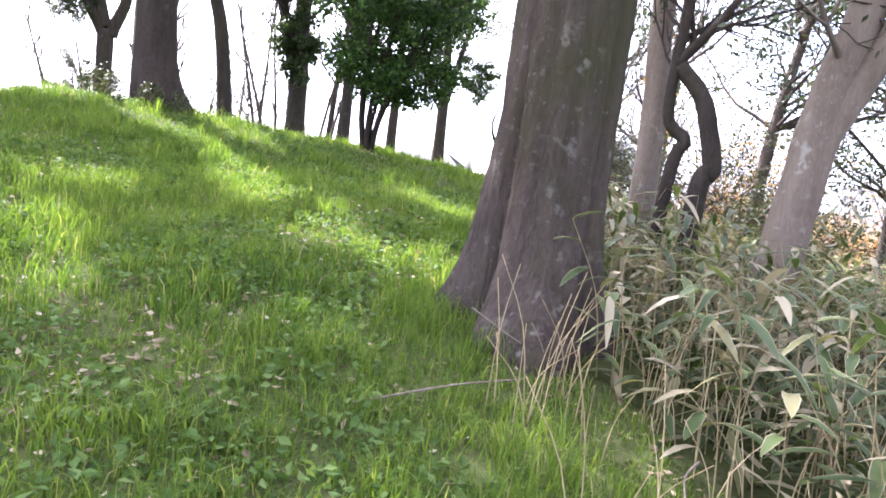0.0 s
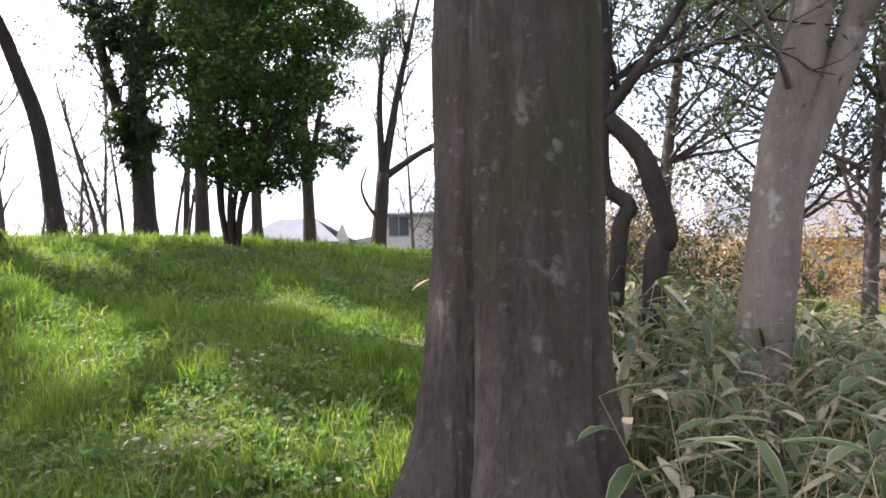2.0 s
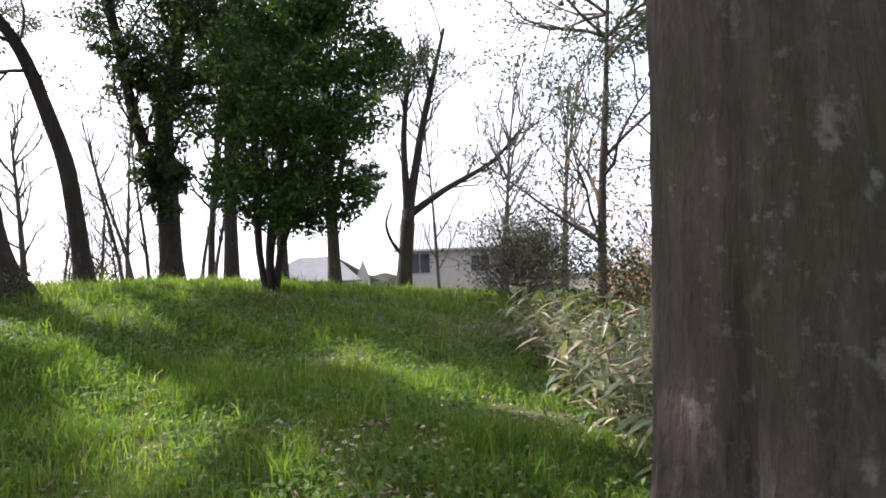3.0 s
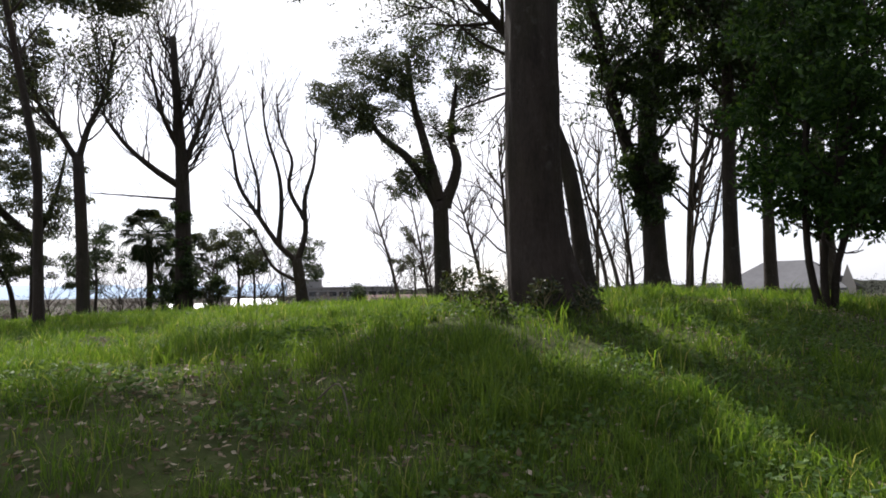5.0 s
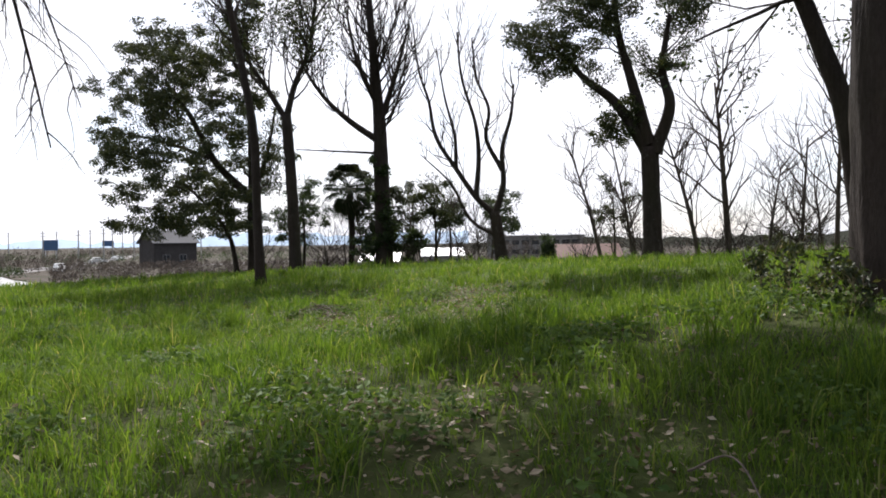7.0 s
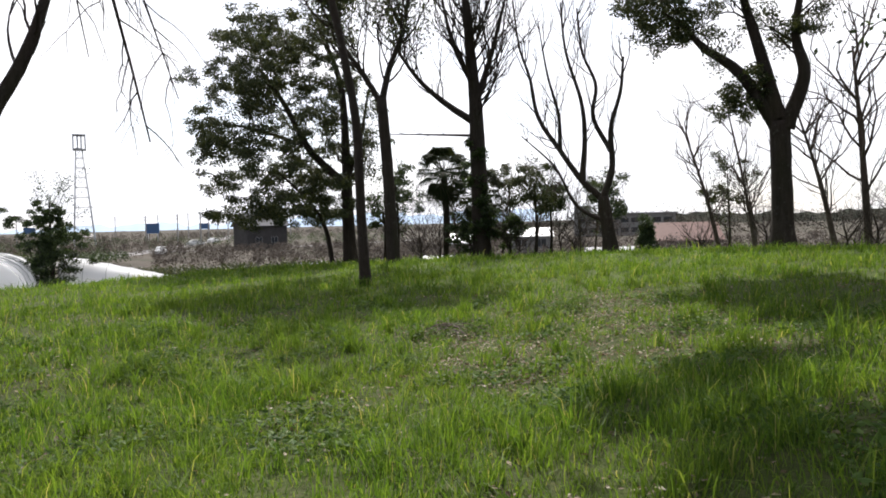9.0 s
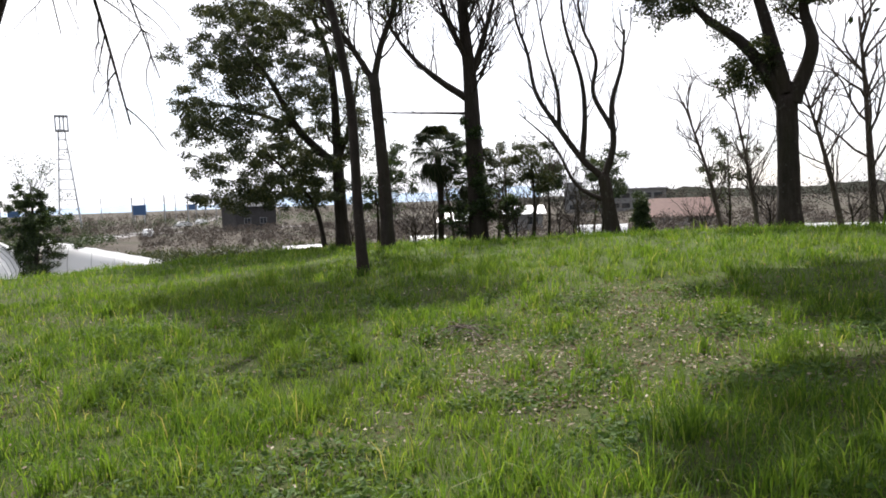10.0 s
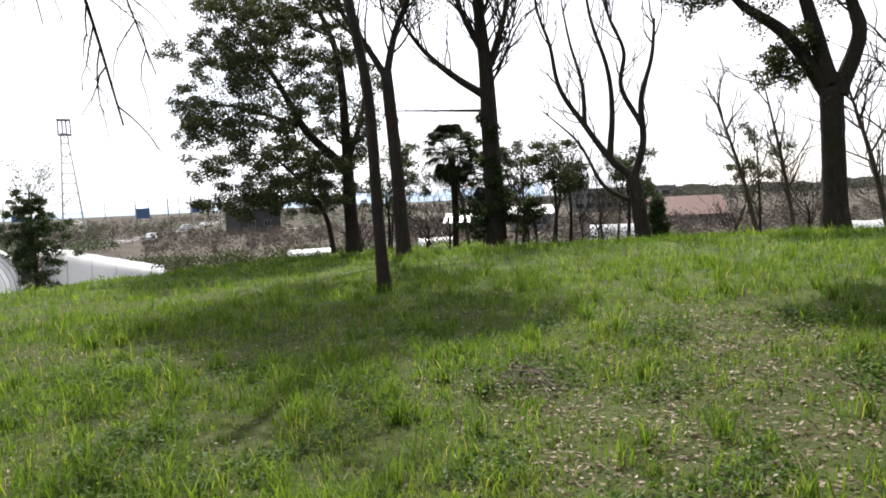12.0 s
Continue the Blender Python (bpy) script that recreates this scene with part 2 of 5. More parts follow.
def thing(name, geo, mats, label="", category="", group="", kind="", smooth=True):
    mats = mats if isinstance(mats, (list, tuple)) else [mats]
    return tagged(new(name, geo.mesh(name, mats, smooth)), label, category, group, kind)


def part(name, geo, mats, parent, label="", smooth=True):
    mats = mats if isinstance(mats, (list, tuple)) else [mats]
    ob = new(name, geo.mesh(name, mats, smooth))
    ob.parent = parent
    ob.matrix_parent_inverse = Matrix.Translation(-parent.location)
    return tagged(ob, label)


def holder(name, place, label, category, group="", kind=""):
    ob = new(name)
    ob.empty_display_size = 0.3
    ob.location = place
    return tagged(ob, label, category, group, kind)


def smooth_line(pts, n):
    """Points along a soft curve through the given ones; columns past the third go along."""
    p = np.asarray(pts, float)
    if len(p) == 2:
        k = np.linspace(0, 1, n)[:, None]
        return p[0] * (1 - k) + p[1] * k
    q = np.vstack([2 * p[0] - p[1], p, 2 * p[-1] - p[-2]])
    out = []
    for u in np.linspace(0, len(p) - 1 - 1e-6, n):
        i = int(u)
        t = u - i
        a, b, c, d = q[i:i + 4]
        out.append(0.5 * (2 * b + (c - a) * t + (2 * a - 5 * b + 4 * c - d) * t * t + (3 * b - a - 3 * c + d) * t ** 3))
    return np.array(out)


def tube(geo, pts, radii, sides=8, mat=0, rough=0.0, cap=True):
    """A tapered round tube along pts, a little uneven."""
    p = np.asarray(pts, float)
    n = len(p)
    tan = np.gradient(p, axis=0)
    tan /= np.linalg.norm(tan, axis=1)[:, None] + 1e-9
    ref = np.array([1.0, 0, 0]) if abs(tan[0][0]) < 0.8 else np.array([0, 1.0, 0])
    ang = np.linspace(0, 2 * np.pi, sides, endpoint=False)
    verts = np.empty((n, sides, 3))
    for i in range(n):
        u = ref - tan[i] * (ref @ tan[i])
        u /= math.sqrt(u @ u) + 1e-9
        a, c = tan[i], u
        w = np.array([a[1] * c[2] - a[2] * c[1], a[2] * c[0] - a[0] * c[2], a[0] * c[1] - a[1] * c[0]])
        ref = u
        r = radii[i] * (1 + rough * RNG.standard_normal(sides)) if rough else np.full(sides, radii[i])
        verts[i] = p[i] + (np.cos(ang) * r)[:, None] * u + (np.sin(ang) * r)[:, None] * w
    i, j = np.meshgrid(np.arange(n - 1), np.arange(sides), indexing="ij")
    a = i * sides + j
    b = i * sides + (j + 1) % sides
    geo.add(verts.reshape(-1, 3), np.stack([a, b, b + sides, a + sides], -1).reshape(-1, 4), mat)
    if cap:
        base = geo.n - sides
        geo.f.append(np.array([[base + k for k in range(sides)]]))
        geo.m.append(np.array([mat]))


def box(geo, lo, hi, mat=0, m=None):
    x0, y0, z0 = lo
    x1, y1, z1 = hi
    v = np.array([(x, y, z) for z in (z0, z1) for y in (y0, y1) for x in (x0, x1)], float)
    if m is not None:
        v = np.array([tuple(m @ Vector(p)) for p in v])
    geo.add(v, [(0, 2, 3, 1), (4, 5, 7, 6), (0, 1, 5, 4), (2, 6, 7, 3), (0, 4, 6, 2), (1, 3, 7, 5)], mat)


def leaves(geo, centres, size, mat=0, flat=0.0, aspect=0.45, droop=0.0):
    """One folded leaf (two quads sharing a rib) at every centre, turned at random."""
    c = np.asarray(centres, float)
    n = len(c)
    if not n:
        return
    d = RNG.standard_normal((n, 3))
    d[:, 2] = d[:, 2] * (1 - flat) - droop
    d /= np.linalg.norm(d, axis=1)[:, None]
    s = np.cross(d, RNG.standard_normal((n, 3)))
    s[:, 2] *= 1 - flat
    s /= np.linalg.norm(s, axis=1)[:, None]
    up = np.cross(d, s)
    ln = (size * RNG.uniform(0.65, 1.35, n))[:, None]
    w = ln * aspect
    tip, mid = c + d * ln, c + d * ln * 0.5
    v = np.stack([c, mid + s * w * 0.5 + up * w * 0.15, tip, mid - s * w * 0.5 + up * w * 0.15], 1).reshape(-1, 3)
    k = np.arange(n) * 4
    geo.add(v, np.concatenate([np.stack([k, k + 1, k + 2], -1), np.stack([k, k + 2, k + 3], -1)]), mat)


def cloud(centre, radius, n, squash=0.7):
    """Points in an uneven ball, denser towards its skin."""
    d = RNG.standard_normal((n, 3))
    d /= np.linalg.norm(d, axis=1)[:, None]
    r = RNG.uniform(0.05, 1, n) ** 0.5
    return np.asarray(centre) + d * (r * radius)[:, None] * np.array([1, 1, squash])


# ---- ground: one sheet from the mound to the horizon ----
PLAIN = -2.0
BUMPS = ((-1.9, 7.4, 1.9, 0.58), (0, 15, 4.5, 0.535), (-15, 22, 8, 0.309), (-4.6, 3.4, 2.2, 0.415), (2, 2.2, 2.2, 0.375), (10, 12, 6, 0.407),
         (1.4, -2.4, 2.0, 0.151), (-12, 4, 5, 0.056), (1, 22, 5, 0.421), (5, 2, 2.5, 0.36), (4, 16, 4, -0.089), (-26, 31, 6, -0.277),
         (-10, 21, 6, 0.334), (-3.5, 6.5, 1.6, 0.02), (7, 15, 4, -0.076), (-26, 13, 6, -0.186), (1.8, 10.5, 2.5, 0.2), (-18, 29, 5, -0.538))


def soft(a, b, x):
    t = np.clip((x - a) / (b - a), 0, 1)
    return t * t * (3 - 2 * t)


def height(x, y):
    """The height of the ground: a bank that climbs to a grassy mound, and the plain round it."""
    x, y = np.asarray(x, float), np.asarray(y, float)
    z = 0.29 + 0.82 * np.tanh((-0.72 * x + 0.69 * y - 1) / 4.5)
    for bx, by, bs, k in BUMPS:
        z = z + k * np.exp(-((x - bx) ** 2 + (y - by) ** 2) / (2 * bs * bs))
    z = z + 0.03 * np.sin(1.7 * x + 0.6 * y) * np.cos(1.3 * y - 0.8 * x) + 0.012 * np.sin(4.1 * x) * np.sin(3.7 * y)
    inside = soft(-35, -26, x) * (1 - soft(16, 34, x)) * (1 - soft(31, 41, y)) * soft(-26, -4, y + 0.3 * x)
    return PLAIN + (z - PLAIN) * inside


def build_ground():
    g = Geo()
    k = np.linspace(-1, 1, 421)
    ax = np.sinh(k * 6.3) / math.sinh(6.3) * 3500
    x, y = np.meshgrid(ax - 4, ax + 8, indexing="ij")
    z = height(x, y)
    n = len(ax)
    i, j = np.meshgrid(np.arange(n - 1), np.arange(n - 1), indexing="ij")
    a = (i * n + j).ravel()
    g.add(np.stack([x, y, z], -1).reshape(-1, 3), np.stack([a, a + n, a + n + 1, a + 1], -1))
    thing("ground", g, GROUND, "grassy mound falling to a plain of bare brown fields", "ground", kind="structure")


build_ground()

# ---- trees ----
def shoot(geo, start, way, length, r, depth, tips, up=0.15, wild=0.35, kids=3, sides=5, spread=0.75):
    """A bending branch with its own branches; every end is noted in tips."""
    n = 5 if depth > 0 else 4
    p, d = [np.array(start, float)], np.array(way, float)
    d /= np.linalg.norm(d)
    for _ in range(n):
        d = d + RNG.standard_normal(3) * wild * 0.5 + np.array([0, 0, up])
        d /= np.linalg.norm(d)
        p.append(p[-1] + d * length / n)
    p = np.array(p)
    tube(geo, p, np.linspace(r, r * (0.35 if depth else 0.2), n + 1), sides if depth else 3, cap=False)
    tips.append(p[-1])
    if depth <= 0:
        tips.append(p[-2])
        return
    for _ in range(kids):
        i = RNG.integers(1, n + 1)
        w = (p[i] - p[i - 1]) / np.linalg.norm(p[i] - p[i - 1])
        side = RNG.standard_normal(3)
        side -= w * (side @ w)
        side /= np.linalg.norm(side)
        shoot(geo, p[i], w + side * spread * RNG.uniform(0.6, 1.3), length * RNG.uniform(0.5, 0.75), max(r * 0.5, 0.006), depth - 1, tips, up, wild, kids, max(3, sides - 1), spread)


def tree(name, limbs, mat, label, category="tree", group="", sprouts=(), flare=0.0, leaf=None, leaf_n=14, leaf_size=0.14, leaf_r=0.5,
         clumps=(), crown_label="", fine=None, rough=0.02, sink=0.25, part_names=("trunk", "crown")):
    """limbs: (points, radius at the start, at the end). sprouts: (limb, from, to, count, length, radius, depth, kids, up, spread)."""
    base = limbs[0][0][0]
    place = (base[0], base[1], float(height(base[0], base[1])))
    top = holder(name, place, label, category, group)
    lines, tips = [], []
    for k, (pts, r0, r1) in enumerate(limbs):
        pts = [tuple(p) for p in pts]
        if k == 0:
            pts[0] = (pts[0][0], pts[0][1], place[2] - sink)
        n = max(8, 6 * (len(pts) - 1))
        line = smooth_line(pts, n)
        rr = np.linspace(r0, r1, n)
        if k == 0 and flare:
            h = np.clip(line[:, 2] - place[2], 0, None)
            rr = rr * (1 + flare * np.exp(-h / 0.35))
        if k:
            rr[0] *= 1.15
        wood = Geo()
        tube(wood, line, rr, 14 if r0 > 0.12 else 8, rough=rough)
        part("limb" if k else part_names[0], wood, mat, top)
        lines.append(line)
        if k or len(limbs) == 1:
            tips.append(line[-1])
    wood = Geo()
    for li, a, b, count, length, r, depth, kids, up, spread in sprouts:
        line = lines[li]
        for _ in range(count):
            u = RNG.uniform(a, b) * (len(line) - 1)
            i = min(int(u), len(line) - 2)
            w = line[i + 1] - line[i]
            w /= np.linalg.norm(w)
            side = RNG.standard_normal(3)
            side -= w * (side @ w)
            side /= np.linalg.norm(side)
            shoot(wood, line[i], w * 0.7 + side * spread, length * RNG.uniform(0.7, 1.25), r, depth, tips, up, 0.35, kids, 6, spread)
    if wood.n:
        tagged(part("branchwork", wood, mat, top), kind="stuff")
    if leaf:
        g = Geo()
        for t in tips:
            leaves(g, cloud(t, leaf_r, leaf_n), leaf_size)
        for c, r, n, squash in clumps:
            for _ in range(max(1, n // 34)):
                leaves(g, cloud(cloud(c, r, 1, squash)[0], max(0.30, r * 0.27), 110, 0.6), leaf_size * 1.05)
        part(part_names[1], g, leaf, top, crown_label, smooth=False)
    return top


def big_trunk(place, r, h, hollows, bend, flare, flare_h, name="trunk", knots=()):
    """A heavy trunk with root flares and long hollows between them."""
    g = Geo()
    n, m = 90, 96
    z0 = place[2] - 0.9
    zz = z0 + (np.linspace(0, 1, n) ** 1.6) * (h + 0.9)
    th = np.linspace(0, 2 * np.pi, m, endpoint=False)
    verts = np.empty((n, m, 3))
    wob = [(RNG.uniform(0, 6.28), RNG.uniform(0, 6.28)) for _ in range(10)]
    for i, z in enumerate(zz):
        hz = max(0.0, z - place[2])
        f = math.exp(-hz / flare_h)
        taper = 1 - 0.035 * hz
        rad = np.full(m, r * taper)
        lobes = np.zeros(m)
        for ang, depth, width, top in hollows:
            dd = np.angle(np.exp(1j * (th - radians(ang))))
            lobes -= depth * np.exp(-(dd / width) ** 2) * math.exp(-hz / top)
        rad = rad * (1 + lobes + flare * f * (0.75 + 0.45 * np.sin(3 * th + 0.7) + 0.2 * np.sin(7 * th)))
        for k, (p, q) in enumerate(wob):
            rad += r * 0.012 * np.sin((k + 2) * th + p + hz * (0.5 + 0.35 * k)) * math.cos(q + hz * 1.3 * (k % 4))
        rad += r * 0.008 * RNG.standard_normal(m)
        cx, cy = bend(hz)
        verts[i] = np.stack([place[0] + cx + np.cos(th) * rad, place[1] + cy + np.sin(th) * rad, np.full(m, z)], -1)
    i, j = np.meshgrid(np.arange(n - 1), np.arange(m), indexing="ij")
    a = i * m + j
    b = i * m + (j + 1) % m
    g.add(verts.reshape(-1, 3), np.stack([a, b, b + m, a + m], -1).reshape(-1, 4))
    return g


def grown_tree(name, place, trunk, mat, limbs, label, clumps, leaf, leaf_size, crown_label):
    top = holder(name, place, label, "tree")
    tips = []
    for pts, r0, r1, count in limbs:
        line = smooth_line(pts, 12)
        tube(trunk, line, np.linspace(r0, r1, 12), 10, rough=0.02)
        for _ in range(count):
            i = RNG.integers(4, 11)
            shoot(trunk, line[i], line[i + 1] - line[i] + RNG.standard_normal(3) * 0.35, 2.2, 0.05, 2, tips)
    part("trunk", trunk, mat, top)
    g = Geo()
    for t in tips:
        leaves(g, cloud(t, 0.6, 16), leaf_size)
    for c, r, n in clumps:
        leaves(g, cloud(c, r, n, 0.6), leaf_size)
    part("crown", g, leaf, top, crown_label, smooth=False)


# the great trunk passed on the bank
T1 = (2.62, 0.55, 0.36)
t1 = big_trunk(T1, 0.395, 7.0, ((-178, -0.30, 0.26, 0.45), (-48, -0.16, 0.25, 0.45), (-151, 0.46, 0.22, 0.6), (-149, 0.15, 0.09, 9.0), (-84, 0.16, 0.16, 0.9), (-92, 0.07, 0.07, 7.0), (-118, 0.05, 0.06, 5.0), (-60, 0.08, 0.08, 9.0), (-20, 0.15, 0.2, 0.8), (60, 0.2, 0.3, 0.8), (150, 0.2, 0.25, 0.8)),
               lambda h: (0.02 * h, 0.0), 0.85, 0.30)
# the leaf crown is out of view, added to cast shade
grown_tree("large_tree", T1, t1, BARK_BIG,
           [([(2.7, 0.55, 6.6), (3.4, 1.2, 8.5), (4.6, 1.6, 10.5)], 0.24, 0.08, 5), ([(2.75, 0.55, 6.6), (2.2, -0.4, 9), (1.6, -1.6, 11)], 0.22, 0.08, 5),
            ([(2.75, 0.6, 7), (3.1, 0.0, 9), (3.4, -0.6, 11.5)], 0.2, 0.06, 5)],
           "massive old tree with fluted brown-grey bark, lichen and moss", [((2.6, 0, 10.5), 3.0, 5000)], LEAF_DARK, 0.2, "unseen dark evergreen leaves high overhead, added for shade")

# the tree on the crest: separate crown clumps, out of view, placed for ground shade
CREST_SHADE_CROWN = [((x, y, 10.3 + 0.3 * math.sin(5 * x + 3 * y)), r, int(1700 * r * r)) for x, y, r in (
    (-10.2, 12.2, 0.5), (-9.5, 11.8, 0.5), (-8.8, 11.9, 0.6), (-7.9, 11.7, 0.6), (-7.2, 11.8, 0.55), (-8.9, 9.6, 0.6), (-8.2, 10.1, 0.7),
    (-7.5, 10.7, 0.7), (-6.6, 11.0, 0.6), (-8.5, 8.8, 0.7), (-7.4, 9.6, 0.8), (-6.6, 10.0, 0.6), (-4.9, 12.2, 0.5), (-4.2, 11.6, 0.7),
    (-4.1, 12.6, 0.6), (-4.4, 13.6, 0.8), (-3.8, 14.8, 0.9), (-3.3, 15.8, 0.8), (-5.6, 7.8, 0.65), (-4.8, 7.5, 0.65), (-4.1, 7.2, 0.65),
    (-6.2, 8.6, 0.5), (-5.0, 6.4, 0.6), (-1.8, 13.0, 1.0), (-2.0, 11.6, 0.6), (-1.2, 14.4, 0.9),
    (-10.3, 14.0, 0.75), (-10.2, 13.1, 0.5), (-10.0, 14.8, 0.6), (-5.2, 14.6, 0.6), (-2.6, 16.8, 0.9), (-4.4, 16.6, 0.8))]
# further unseen clumps that shade the bamboo, bank and crest
for x0, x1, y0, y1, count, r in ((-2.3, 1.2, 6.4, 9.8, 13, 0.75), (-3.4, 0.2, 14.0, 18.0, 13, 0.75), (-3.9, -2.9, 8.8, 10.4, 4, 0.45), (-6.6, -5.0, 5.4, 7.0, 5, 0.55)):
    for k in range(count):
        CREST_SHADE_CROWN.append(((x0 + (x1 - x0) * ((k * 0.618) % 1), y0 + (y1 - y0) * (k + 0.5) / count, 10.4 + 0.3 * math.sin(k * 2.1)), r, int(1700 * r * r)))
# small unseen clumps that narrow the sunlit strip beside the trunk's shadow
for x, y, r in ((-6.1, 10.4, 0.4), (-5.9, 9.6, 0.42), (-5.6, 9.0, 0.38), (-6.0, 11.2, 0.33), (-4.7, 11.2, 0.36), (-4.5, 10.4, 0.4), (-4.1, 9.7, 0.38), (-3.7, 10.5, 0.5)):
    CREST_SHADE_CROWN.append(((x, y, 10.3), r, int(2000 * r * r)))
T2 = (-1.75, 7.72, 1.86)
t2 = big_trunk(T2, 0.315, 8.0, ((-120, 0.08, 0.25, 0.8), (-20, 0.12, 0.3, 0.6), (120, 0.1, 0.3, 0.6)), lambda h: (0.012 * h + 0.16 * math.exp(-h / 0.5), 0.0), 0.55, 0.45)
grown_tree("large_tree", T2, t2, BARK_DARK,
           [([(-2.0, 7.7, 6.8), (-4.6, 7.2, 8.7), (-7.8, 8.9, 9.9)], 0.2, 0.06, 4), ([(-2.0, 7.7, 7.4), (-1.2, 7.2, 9.5), (-0.2, 6.4, 11)], 0.2, 0.06, 6),
            ([(-2.02, 7.7, 7.6), (-2.6, 6.6, 9.4), (-3.2, 5.6, 11)], 0.18, 0.06, 6)],
           "tall dark tree with a curved, flared foot on the crest", CREST_SHADE_CROWN, LEAF_DARK, 0.2, "unseen dark evergreen leaves high overhead, added for shade")

# leaning stem behind it
# far limb and its clumps: out of view, added to shade the plateau grass
tree("leaning_tree", [([(-1.97, 16.4, 2.0), (-2.29, 16.34, 4.44), (-2.69, 16.27, 5.89), (-3.14, 16.2, 7.17), (-3.7, 16.1, 8.1), (-4.6, 15.9, 9.2)], 0.21, 0.10), ([(-4.6, 15.9, 9.1), (-7.4, 17.2, 11.6), (-10.6, 19.0, 12.8), (-13.2, 21.2, 13.4)], 0.10, 0.03)], BARK_DARK,
     "slender dark tree leaning in a long curve", flare=0.35, sprouts=((0, 0.5, 1.0, 9, 2.2, 0.05, 2, 3, 0.05, 0.9),), leaf=LEAF_DARK, leaf_n=5, leaf_r=0.45, leaf_size=0.12,
     clumps=(((-13.5, 21.2, 13.4), 1.1, 1500, 0.5), ((-12.6, 20.3, 13.3), 1.1, 1500, 0.5), ((-11.9, 19.5, 13.3), 1.0, 1300, 0.5), ((-11.3, 18.8, 13.2), 0.9, 1000, 0.5), ((-12.9, 22.0, 13.6), 1.2, 1700, 0.5), ((-11.6, 20.9, 13.6), 1.2, 1700, 0.5), ((-10.9, 19.9, 13.5), 1.1, 1400, 0.5)))

# group of stems on the crest, with climbing leaves
tree("ivy_clad_tree", [([(-0.45, 21.78, 2.1), (-0.55, 21.77, 4.79), (-0.6, 21.77, 7.15), (-0.2, 21.8, 9.41), (-0.02, 21.81, 12.4)], 0.36, 0.18),
                       ([(-0.75, 21.75, 4.6), (-1.1, 21.74, 6.0), (-1.5, 21.73, 7.4), (-1.95, 21.7, 9.77), (-2.35, 21.68, 12)], 0.22, 0.12)], BARK_DARK,
     "thick twin-stemmed tree clad in small dark leaves", flare=0.4,
     sprouts=((0, 0.35, 1, 16, 2.2, 0.05, 2, 3, 0.1, 0.9), (1, 0.3, 1, 12, 2.0, 0.05, 2, 3, 0.1, 0.9)), leaf=LEAF_DARK, leaf_n=14, leaf_r=0.5, leaf_size=0.14,
     clumps=(((0.6, 21.2, 11), 1.8, 1300, 0.8), ((-2.4, 21.4, 11.5), 1.6, 1000, 0.8), ((-0.7, 21.5, 5.2), 0.8, 1500, 1.8), ((-0.6, 21.6, 8.5), 1.2, 1200, 1.6), ((-1.8, 21.6, 9), 1.0, 700, 1.4)))
for sx, sy, lx in ((-1.5, 21.4, -1.4), (-1.15, 22.2, -0.5), (0.35, 22.3, 0.8), (0.75, 21.6, 0.9), (-1.9, 22.4, -1.0)):
    z = float(height(sx, sy))
    tree("bare_sapling", [([(sx, sy, z), (sx + lx * 0.2, sy, z + 1.2), (sx + lx * 0.7, sy, z + 3.4), (sx + lx, sy, z + 5.2)], 0.07, 0.02)], BARK_BARE, "thin bare grey sapling on the crest",
         group="saplings on the crest", sprouts=((0, 0.3, 1, 8, 1.5, 0.025, 1, 3, 0.25, 0.6),), sink=0.1)

# plain stems behind the bush
for (sx, sy, r, lean, leafy) in ((1.25, 18.3, 0.20, 0.1, 1), (3.3, 26.5, 0.24, 0.0, 1), (6.0, 30.6, 0.34, -0.15, 1), (0.6, 26, 0.14, 0.4, 0)):
    z = float(height(sx, sy))
    tree("crest_tree", [([(sx, sy, z), (sx + lean * 0.3, sy, z + 3), (sx + lean, sy, z + 6), (sx + lean * 2, sy, z + 10)], r, r * 0.45),
                        ([(sx + lean * 0.5, sy, z + 3.6), (sx + lean + 0.6, sy, z + 6), (sx + lean + 1.2, sy, z + 9)], r * 0.6, r * 0.25)], BARK_DARK,
         "straight dark-barked tree standing on the crest", group="trees on the crest", flare=0.35,
         sprouts=((0, 0.35, 1, 12, 2.2, 0.05, 2, 3, 0.12, 0.8), (1, 0.2, 1, 7, 1.8, 0.04, 2, 3, 0.12, 0.8)),
         leaf=LEAF_DARK if leafy else None, leaf_n=16, leaf_r=0.6, leaf_size=0.16,
         clumps=tuple(((sx + RNG.uniform(-1.6, 2.0), sy + RNG.uniform(-1, 1), z + RNG.uniform(4.2, 11)), 1.0, 330, 0.7) for _ in range(9)))

